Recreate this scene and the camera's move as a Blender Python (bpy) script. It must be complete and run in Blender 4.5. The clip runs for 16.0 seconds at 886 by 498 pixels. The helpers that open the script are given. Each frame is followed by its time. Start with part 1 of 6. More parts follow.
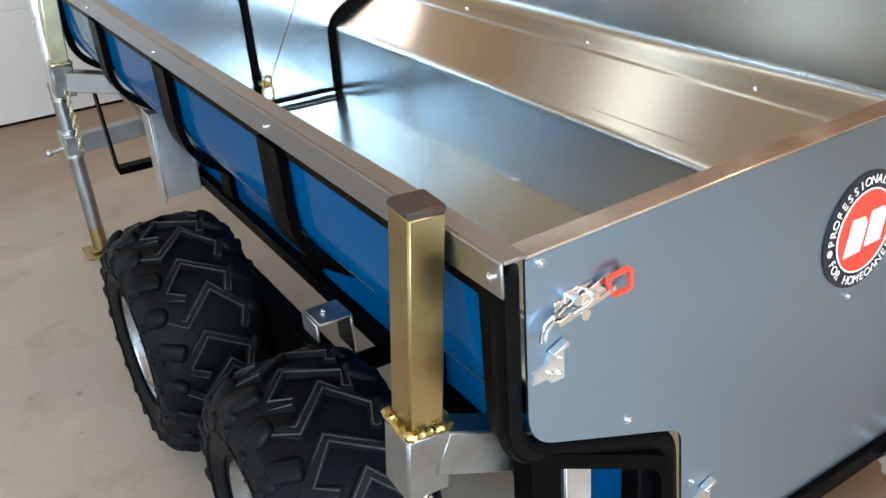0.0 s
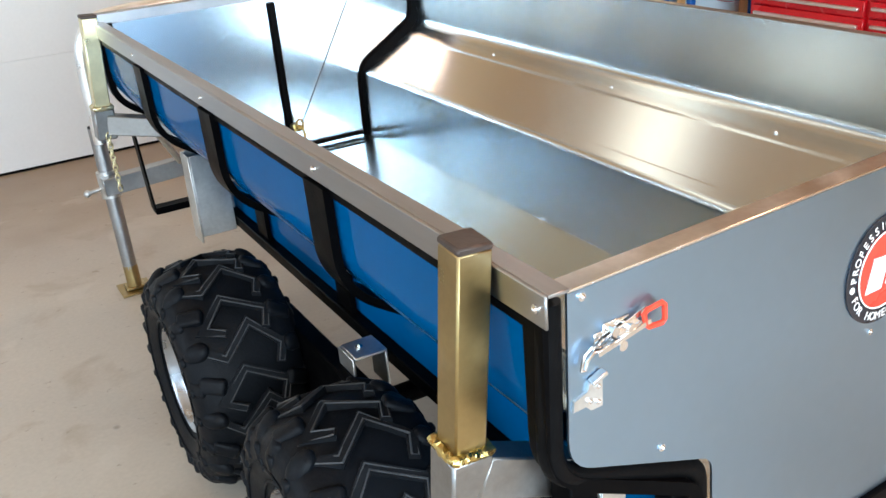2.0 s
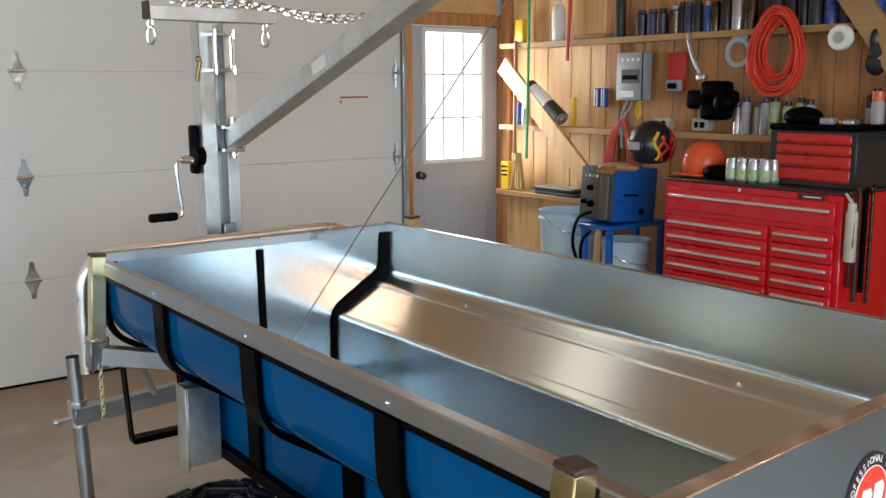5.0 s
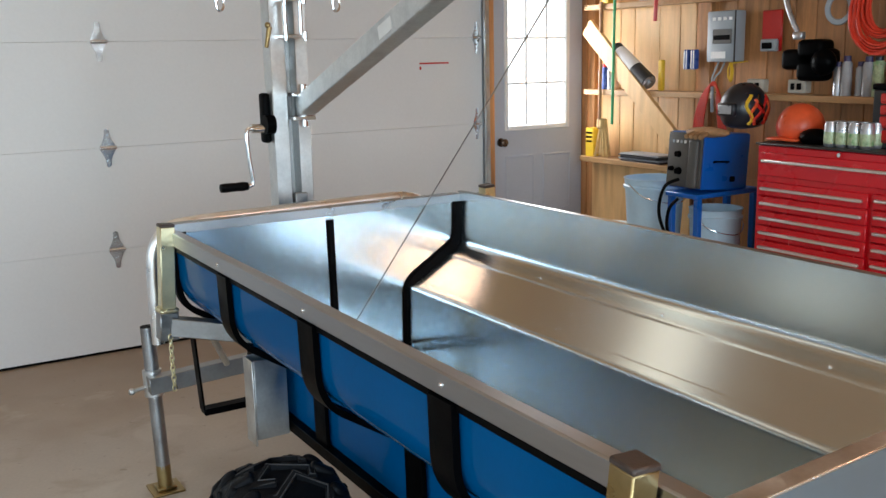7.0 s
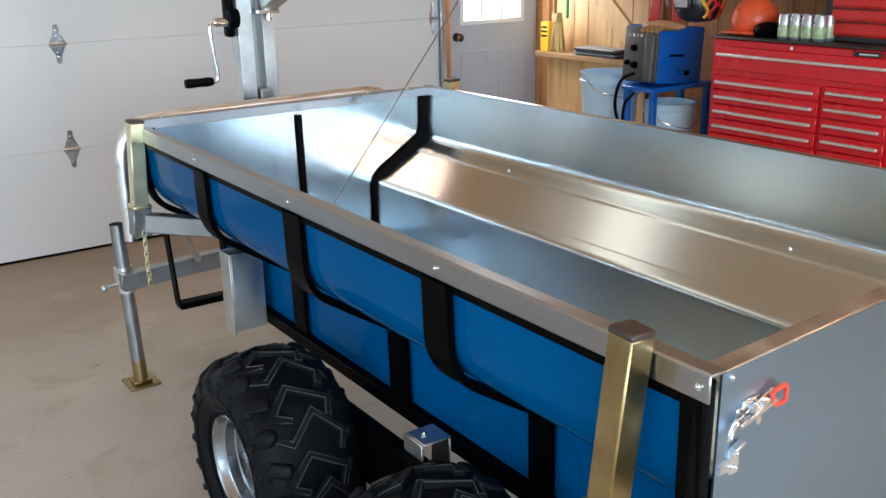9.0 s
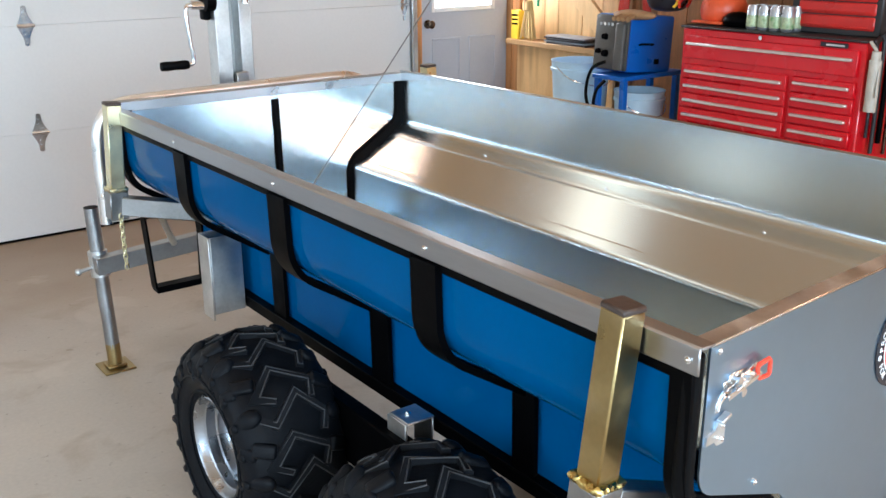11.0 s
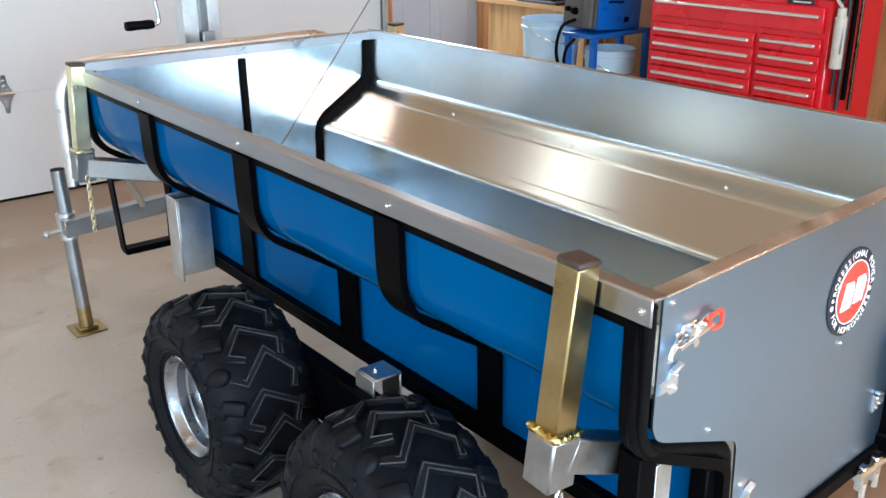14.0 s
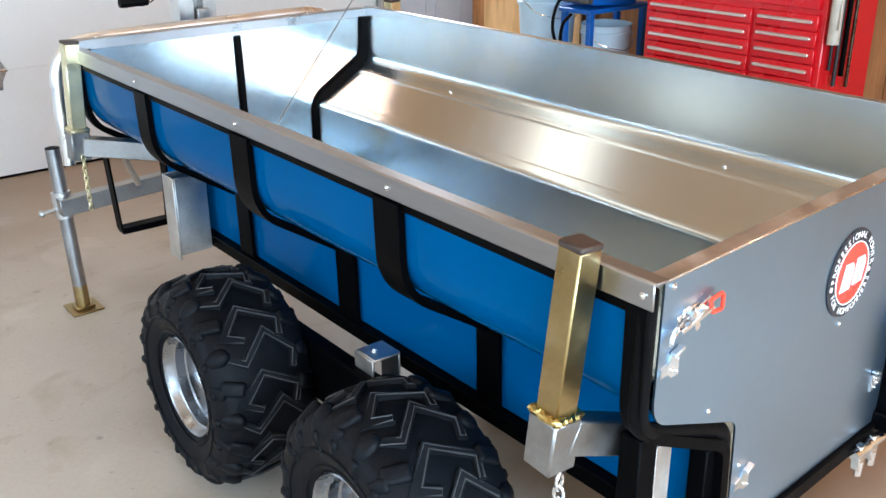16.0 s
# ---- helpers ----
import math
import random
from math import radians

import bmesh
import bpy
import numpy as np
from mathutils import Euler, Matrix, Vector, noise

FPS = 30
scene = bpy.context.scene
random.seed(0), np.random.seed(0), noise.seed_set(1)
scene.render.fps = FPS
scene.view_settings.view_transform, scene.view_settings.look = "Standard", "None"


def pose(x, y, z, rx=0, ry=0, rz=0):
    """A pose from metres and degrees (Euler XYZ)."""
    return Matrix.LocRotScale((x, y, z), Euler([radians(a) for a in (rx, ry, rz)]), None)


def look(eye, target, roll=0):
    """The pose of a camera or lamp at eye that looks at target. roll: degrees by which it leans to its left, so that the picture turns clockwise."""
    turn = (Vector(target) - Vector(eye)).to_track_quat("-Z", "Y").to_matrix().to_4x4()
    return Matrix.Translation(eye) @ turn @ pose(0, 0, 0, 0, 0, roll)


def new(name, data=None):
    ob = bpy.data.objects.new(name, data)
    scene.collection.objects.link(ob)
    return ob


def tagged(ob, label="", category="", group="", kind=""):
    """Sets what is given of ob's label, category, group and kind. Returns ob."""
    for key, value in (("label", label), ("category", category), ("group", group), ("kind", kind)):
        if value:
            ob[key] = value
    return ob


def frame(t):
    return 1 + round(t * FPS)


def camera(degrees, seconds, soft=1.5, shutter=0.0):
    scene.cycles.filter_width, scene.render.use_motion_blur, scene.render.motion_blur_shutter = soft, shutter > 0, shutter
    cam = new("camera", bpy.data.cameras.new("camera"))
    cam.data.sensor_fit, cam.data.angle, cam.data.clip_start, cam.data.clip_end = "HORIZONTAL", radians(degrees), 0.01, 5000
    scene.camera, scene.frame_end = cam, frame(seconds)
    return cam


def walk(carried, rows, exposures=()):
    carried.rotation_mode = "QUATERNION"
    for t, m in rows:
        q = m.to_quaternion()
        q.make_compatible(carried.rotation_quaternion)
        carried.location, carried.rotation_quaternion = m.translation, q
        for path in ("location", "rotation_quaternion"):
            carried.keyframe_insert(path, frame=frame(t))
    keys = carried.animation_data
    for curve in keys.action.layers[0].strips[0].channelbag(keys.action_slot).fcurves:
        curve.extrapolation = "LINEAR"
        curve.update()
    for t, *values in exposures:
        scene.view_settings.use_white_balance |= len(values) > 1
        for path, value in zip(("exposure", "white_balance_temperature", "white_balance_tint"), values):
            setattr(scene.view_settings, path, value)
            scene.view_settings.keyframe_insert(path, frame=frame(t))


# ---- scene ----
cam = camera(49.9, 16.0)

PATH = [
    (0, (-0.466, -0.737, 1.506), (0.408, 0.829, 0.62), -4.5),
    (0.5, (-0.49, -0.765, 1.503), (0.37, 0.814, 0.627), -4.3),
    (1, (-0.497, -0.775, 1.506), (0.344, 0.816, 0.634), -4.4),
    (1.5, (-0.49, -0.777, 1.508), (0.339, 0.823, 0.64), -4.6),
    (2, (-0.531, -0.78, 1.535), (0.337, 0.831, 0.729), -4.7),
    (2.5, (-0.698, -0.762, 1.619), (0.287, 0.824, 0.903), -3.3),
    (3, (-0.867, -0.77, 1.651), (0.22, 0.78, 1.005), -1.5),
    (3.5, (-0.941, -0.794, 1.66), (0.212, 0.756, 1.142), -0.6),
    (4, (-0.957, -0.815, 1.656), (0.222, 0.748, 1.248), -0.6),
    (4.5, (-0.964, -0.83, 1.652), (0.225, 0.745, 1.328), -0.6),
    (5, (-0.948, -0.823, 1.629), (0.228, 0.76, 1.295), -0.3),
    (5.2, (-0.922, -0.805, 1.618), (0.212, 0.802, 1.256), -0.1),
    (7.3, (-0.828, -0.76, 1.615), (0.18, 0.919, 1.21), -1.2),
    (7.5, (-0.842, -0.77, 1.614), (0.174, 0.899, 1.183), -1.3),
    (8, (-0.864, -0.779, 1.612), (0.165, 0.863, 1.115), -1.5),
    (8.5, (-0.899, -0.78, 1.612), (0.15, 0.828, 1.051), -1.5),
    (9, (-0.941, -0.771, 1.612), (0.135, 0.803, 1.008), -1.2),
    (11.5, (-1.001, -0.769, 1.604), (0.141, 0.745, 0.969), -0.3),
    (12, (-1.004, -0.777, 1.608), (0.147, 0.723, 0.955), -0.3),
    (12.5, (-1.004, -0.783, 1.608), (0.153, 0.705, 0.94), -0.3),
    (13, (-1.001, -0.793, 1.61), (0.159, 0.687, 0.928), -0.4),
    (13.5, (-0.994, -0.801, 1.607), (0.163, 0.675, 0.914), -0.4),
    (14, (-0.991, -0.803, 1.606), (0.164, 0.669, 0.901), -0.4),
    (14.5, (-0.996, -0.802, 1.608), (0.159, 0.664, 0.89), -0.4),
    (15, (-0.999, -0.795, 1.611), (0.158, 0.663, 0.879), -0.2),
    (15.5, (-1.0, -0.794, 1.616), (0.155, 0.659, 0.871), -0.3),
    (16, (-0.994, -0.79, 1.618), (0.158, 0.66, 0.863), -0.4),
]
walk(cam, [(t, look(eye, target, roll)) for t, eye, target, roll in PATH], [(0, 0.13, 6350, 10), (1, 0.44, 6350, 10), (2.5, 0.44, 6400, 10), (3, 0.38, 6420, 10), (3.5, 0.15, 6520, 10), (4, 0.0, 6600, 10), (4.5, -0.30, 6620, 10), (5.2, -0.39, 6600, 10), (7.3, -0.36, 6410, 10), (8, -0.39, 6290, 10), (9, 0.0, 6200, 10), (11.5, 0.32, 6080, 10), (12.5, 0.36, 6030, 10), (16, 0.58, 6030, 10)])

# ---- world and light ----
world = bpy.data.worlds.new("world")
scene.world = world
world.use_nodes = True
wn = world.node_tree
sky = wn.nodes.new("ShaderNodeTexSky")
sky.sky_type = 'NISHITA'
sky.sun_disc = False
sky.sun_elevation, sky.sun_rotation = radians(40), radians(200)
wn.nodes["Background"].inputs[1].default_value = 0.12
wn.links.new(sky.outputs[0], wn.nodes["Background"].inputs[0])

sun = new("sun", bpy.data.lights.new("sun", 'SUN'))
sun.data.energy, sun.data.angle, sun.data.color = 1.0, radians(10), (1.0, 0.95, 0.88)
sun.matrix_world = look((-4, -8, 8), (0, 0, 0))


def area_light(eye, target, w, h, power, colour):
    lamp = new("daylight", bpy.data.lights.new("daylight", 'AREA'))
    lamp.data.shape, lamp.data.size, lamp.data.size_y = 'RECTANGLE', w, h
    lamp.data.energy, lamp.data.color = power, colour
    lamp.matrix_world = look(eye, target)
    return lamp


# daylight lamps at two assumed, unseen openings, then at the door's lights
area_light((-0.95, -3.55, 1.90), (-0.95, 0, 1.60), 5.6, 1.75, 308, (0.66, 0.85, 1.0))
area_light((-3.95, 1.2, 1.68), (0, 1.2, 1.2), 3.6, 1.4, 50, (0.78, 0.90, 1.0))
area_light((3.24, 4.60, 1.57), (3.05, 0, 0.8), 0.5, 0.88, 19, (0.95, 0.97, 1.0))
# an unseen strip light added under the ceiling for the tub's highlights
area_light((-0.30, 3.0, 2.86), (-0.30, 3.0, 0), 3.6, 0.46, 8.0, (1.0, 0.84, 0.62))
# the warm ceiling lamp behind the tailgate
area_light((1.20, -0.60, 2.86), (1.20, -0.60, 0), 0.36, 0.80, 18.0, (1.0, 0.47, 0.24))


# ---- materials ----
def mat(name, colour, rough=0.5, metal=0.0, vary=0.15, scale=6.0, fine=60.0, bump=0.1, spot=None, spot_amount=0.0,
        stretch=(1, 1, 1), rand=0.0, coat=0.0, rough_vary=0.1, emit=0.0, sheen=0.0):
    """A surface with coarse and fine variation of colour, gloss and relief; spot is a second colour in blotches."""
    m = bpy.data.materials.new(name)
    m.use_nodes = True
    t = m.node_tree
    p = t.nodes["Principled BSDF"]
    N, L = t.nodes.new, t.links.new
    co = N("ShaderNodeTexCoord")
    mp = N("ShaderNodeMapping")
    mp.inputs["Scale"].default_value = stretch
    L(co.outputs["Object"], mp.inputs[0])
    n1 = N("ShaderNodeTexNoise")
    n1.inputs["Scale"].default_value, n1.inputs["Detail"].default_value = scale, 5
    n2 = N("ShaderNodeTexNoise")
    n2.inputs["Scale"].default_value, n2.inputs["Detail"].default_value = fine, 3
    L(mp.outputs[0], n1.inputs["Vector"])
    L(mp.outputs[0], n2.inputs["Vector"])
    mix = N("ShaderNodeMath")
    mix.operation = 'MULTIPLY_ADD'
    L(n2.outputs[0], mix.inputs[0])
    mix.inputs[1].default_value = 0.5
    L(n1.outputs[0], mix.inputs[2])
    ramp = N("ShaderNodeMapRange")
    ramp.inputs[1].default_value, ramp.inputs[2].default_value = 0.45, 1.05
    ramp.inputs[3].default_value, ramp.inputs[4].default_value = 1 - vary, 1 + vary
    L(mix.outputs[0], ramp.inputs[0])
    last = ramp.outputs[0]
    if rand:
        info = N("ShaderNodeObjectInfo")
        r2 = N("ShaderNodeMapRange")
        r2.inputs[3].default_value, r2.inputs[4].default_value = 1 - rand, 1 + rand
        L(info.outputs["Random"], r2.inputs[0])
        mu = N("ShaderNodeMath")
        mu.operation = 'MULTIPLY'
        L(last, mu.inputs[0])
        L(r2.outputs[0], mu.inputs[1])
        last = mu.outputs[0]
    col = N("ShaderNodeVectorMath")
    col.operation = 'SCALE'
    col.inputs[0].default_value = colour
    L(last, col.inputs["Scale"])
    out = col.outputs[0]
    if spot:
        n3 = N("ShaderNodeTexNoise")
        n3.inputs["Scale"].default_value, n3.inputs["Detail"].default_value = scale * 0.6, 6
        L(mp.outputs[0], n3.inputs["Vector"])
        cut = N("ShaderNodeMapRange")
        cut.inputs[1].default_value, cut.inputs[2].default_value = 0.52, 0.72
        cut.inputs[4].default_value = spot_amount
        L(n3.outputs[0], cut.inputs[0])
        mx = N("ShaderNodeMix")
        mx.data_type = 'RGBA'
        L(cut.outputs[0], mx.inputs[0])
        L(out, mx.inputs[6])
        mx.inputs[7].default_value = (*spot, 1)
        out = mx.outputs[2]
    L(out, p.inputs["Base Color"])
    rr = N("ShaderNodeMapRange")
    rr.inputs[1].default_value, rr.inputs[2].default_value = 0.3, 0.7
    rr.inputs[3].default_value, rr.inputs[4].default_value = max(0.02, rough - rough_vary), min(1, rough + rough_vary)
    L(n1.outputs[0], rr.inputs[0])
    L(rr.outputs[0], p.inputs["Roughness"])
    p.inputs["Metallic"].default_value = metal
    p.inputs["Coat Weight"].default_value = coat
    p.inputs["Coat Roughness"].default_value = 0.08
    if bump:
        b = N("ShaderNodeBump")
        b.inputs["Strength"].default_value, b.inputs["Distance"].default_value = bump, 0.004
        L(mix.outputs[0], b.inputs["Height"])
        L(b.outputs[0], p.inputs["Normal"])
    if emit:
        p.inputs["Emission Color"].default_value = (*colour, 1)
        p.inputs["Emission Strength"].default_value = emit
    return m


GALV = mat("galvanised sheet", (0.690, 0.775, 0.825), 0.205, 1.0, 0.02, 3, 40, 0.0, rough_vary=0.008)
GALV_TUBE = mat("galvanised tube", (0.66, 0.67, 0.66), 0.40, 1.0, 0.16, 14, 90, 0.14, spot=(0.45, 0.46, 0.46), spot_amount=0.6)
GALV_MID = mat("darker galvanised tube", (0.37, 0.375, 0.378), 0.40, 1.0, 0.16, 14, 90, 0.14, spot=(0.34, 0.34, 0.34), spot_amount=0.6)
# darker copy of the tube metal; weaker light on these parts is in its colour
GALV_SHADED = mat("galvanised tube, shade in colour", (0.31, 0.31, 0.305), 0.42, 1.0, 0.18, 14, 90, 0.16, spot=(0.28, 0.28, 0.28), spot_amount=0.6)
# same sheet as the tub; its cool, darker reflection is put into the colour
GATE = mat("galvanised gate sheet, cool reflection in colour", (0.300, 0.430, 0.575), 0.36, 1.0, 0.04, 3, 40, 0.0, rough_vary=0.02)
RAIL = mat("galvanised rail", (0.38, 0.385, 0.395), 0.33, 1.0, 0.08, 9, 120, 0.05, stretch=(1, 0.1, 1))
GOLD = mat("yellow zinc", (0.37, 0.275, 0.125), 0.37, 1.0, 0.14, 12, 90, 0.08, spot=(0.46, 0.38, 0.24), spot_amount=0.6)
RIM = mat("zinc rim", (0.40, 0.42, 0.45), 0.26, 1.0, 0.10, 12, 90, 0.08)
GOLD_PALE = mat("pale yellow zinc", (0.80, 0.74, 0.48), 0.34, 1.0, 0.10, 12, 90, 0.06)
GOLD_WELD = mat("yellow zinc weld", (0.56, 0.42, 0.15), 0.30, 1.0, 0.25, 40, 160, 0.5)
# near-white colour stands in for the bright surroundings the pipe reflects
PIPE = mat("galvanised pipe, reflection in colour", (0.90, 0.90, 0.89), 0.36, 1.0, 0.05, 14, 90, 0.06)
CHROME = mat("bright zinc", (0.80, 0.81, 0.82), 0.18, 1.0, 0.08, 20, 120, 0.1)
BLUE = mat("blue paint", (0.0, 0.079, 0.232), 0.10, 0.0, 0.06, 4, 80, 0.0, coat=0.0, rough_vary=0.015)
BLUE.node_tree.nodes["Principled BSDF"].inputs["Specular IOR Level"].default_value = 0.03
BLACK = mat("black paint", (0.0016, 0.0016, 0.0019), 0.40, 0.0, 0.25, 12, 90, 0.12)
RUBBER = mat("black rubber", (0.003, 0.003, 0.0033), 0.45, 0.0, 0.25, 30, 120, 0.15)
TYRE = mat("tyre rubber", (0.0045, 0.0055, 0.0075), 0.50, 0.0, 0.35, 9, 140, 0.35, spot=(0.016, 0.016, 0.017), spot_amount=0.4)
LUG = mat("paler tread lug rubber", (0.010, 0.0112, 0.0135), 0.6, 0.0, 0.4, 14, 140, 0.35)
TYRE_EDGE = mat("scuffed tread edge", (0.050, 0.052, 0.055), 0.7, 0.0, 0.4, 40, 160, 0.3)
CAP = mat("brown plastic cap", (0.045, 0.030, 0.024), 0.5, 0.0, 0.2, 25, 120, 0.15)
RED_GRIP = mat("red plastic grip", (0.75, 0.06, 0.03), 0.35, 0.0, 0.08, 20, 90, 0.05)
CONCRETE = mat("concrete floor", (0.49, 0.432, 0.36), 0.42, 0.0, 0.12, 1.7, 70, 0.06, spot=(0.28, 0.21, 0.14), spot_amount=0.65)
WHITE = mat("white door paint", (0.74, 0.74, 0.73), 0.45, 0.0, 0.04, 1.5, 60, 0.04)
GREY_DOOR = mat("grey door paint", (0.44, 0.47, 0.53), 0.42, 0.0, 0.05, 2, 60, 0.04)
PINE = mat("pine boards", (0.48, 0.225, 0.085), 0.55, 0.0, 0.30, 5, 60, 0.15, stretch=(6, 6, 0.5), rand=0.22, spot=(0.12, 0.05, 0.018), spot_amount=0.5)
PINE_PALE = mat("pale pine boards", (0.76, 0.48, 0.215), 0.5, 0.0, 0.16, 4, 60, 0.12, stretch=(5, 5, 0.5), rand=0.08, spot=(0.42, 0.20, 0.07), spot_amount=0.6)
# darkened pine; the upper wall's dimness is put into this colour
PINE_H = mat("pine shelf", (0.42, 0.24, 0.10), 0.5, 0.0, 0.22, 5, 60, 0.15, stretch=(6, 0.5, 6), rand=0.10)
PLY = mat("ceiling boards", (0.70, 0.42, 0.19), 0.6, 0.0, 0.18, 3, 50, 0.1, stretch=(4, 0.5, 4))
CEIL = mat("pale ceiling boards", (0.66, 0.43, 0.25), 0.6, 0.0, 0.14, 3, 50, 0.1, stretch=(4, 0.5, 4))
# cool pale tone picked for the blue fill it reflects into the trailer's metal
WALL = mat("painted wall", (0.60, 0.68, 0.75), 0.7, 0.0, 0.05, 2, 60, 0.05)
RED = mat("red enamel", (0.62, 0.006, 0.014), 0.26, 0.0, 0.07, 3, 80, 0.02, coat=0.12)
PULL = mat("aluminium drawer pull", (0.86, 0.84, 0.82), 0.42, 1.0, 0.03, 20, 120, 0.0, rough_vary=0.02)
BLUE_W = mat("welder blue", (0.003, 0.11, 0.46), 0.35, 0.0, 0.1, 8, 80, 0.05)
PURPLE = mat("dark purple label", (0.045, 0.03, 0.10), 0.4, 0.0, 0.5, 40, 120, 0.03)
DULL = mat("dull pale label", (0.34, 0.34, 0.35), 0.45, 0.0, 0.15, 9, 60, 0.02)
CREAM = mat("cream enamel", (0.50, 0.47, 0.40), 0.4, 0.0, 0.2, 20, 90, 0.05)
DARKCAP = mat("dark plastic", (0.012, 0.010, 0.014), 0.4, 0.0, 0.2, 20, 90, 0.05)
BRONZE = mat("dark bronze", (0.10, 0.07, 0.05), 0.3, 1.0, 0.2, 30, 90, 0.05)
WELDER_FRONT = mat("welder front", (0.085, 0.080, 0.072), 0.5, 0.0, 0.25, 14, 90, 0.08)
GREYP = mat("grey panel", (0.022, 0.023, 0.025), 0.5, 0.0, 0.15, 12, 90, 0.08)
GREYBOX = mat("grey enamel", (0.33, 0.37, 0.40), 0.4, 0.0, 0.08, 8, 80, 0.05)
BUCKET = mat("pale blue plastic", (0.50, 0.68, 0.80), 0.4, 0.0, 0.08, 8, 60, 0.05)
WHITE_P = mat("white plastic", (0.80, 0.80, 0.78), 0.4, 0.0, 0.06, 10, 60, 0.04)
RED_P = mat("red plastic", (0.55, 0.02, 0.015), 0.35, 0.0, 0.10, 12, 60, 0.05)
ORANGE = mat("orange plastic", (0.75, 0.10, 0.03), 0.35, 0.0, 0.12, 14, 60, 0.05)
YELLOW = mat("yellow plastic", (0.75, 0.48, 0.03), 0.4, 0.0, 0.1, 14, 60, 0.05)
GREEN = mat("green paint", (0.02, 0.30, 0.10), 0.35, 0.0, 0.12, 14, 60, 0.05)
GREENCAN = mat("green label", (0.42, 0.50, 0.30), 0.35, 0.1, 0.4, 45, 120, 0.03, spot=(0.04, 0.25, 0.05), spot_amount=0.9)
BLUECAN = mat("blue label", (0.03, 0.08, 0.30), 0.3, 0.0, 0.3, 30, 120, 0.03)
SILVER = mat("silver can", (0.48, 0.49, 0.51), 0.34, 0.8, 0.12, 20, 120, 0.03)
LEATHER = mat("tan leather", (0.36, 0.20, 0.09), 0.7, 0.0, 0.25, 14, 90, 0.3)
STRAW = mat("broom straw", (0.60, 0.42, 0.18), 0.8, 0.0, 0.3, 20, 160, 0.5, stretch=(1, 1, 0.1))
CORD_O = mat("orange cord", (0.64, 0.042, 0.016), 0.45, 0.0, 0.15, 30, 90, 0.05)
WIRE = mat("steel wire rope", (0.42, 0.41, 0.40), 0.4, 1.0, 0.2, 60, 200, 0.2)
BADGE_RED = mat("badge red", (0.72, 0.05, 0.03), 0.3, 0.0, 0.22, 9, 60, 0.0)
BADGE_DARK = mat("badge black", (0.012, 0.014, 0.02), 0.35, 0.0, 0.1, 20, 60, 0.0)
BADGE_WHITE = mat("badge white", (0.82, 0.82, 0.82), 0.35, 0.0, 0.04, 20, 60, 0.0)
GLOW = mat("overcast daylight", (0.93, 0.97, 1.0), 0.5, 0.0, 0.0, 1, 5, 0.0, emit=2.2)


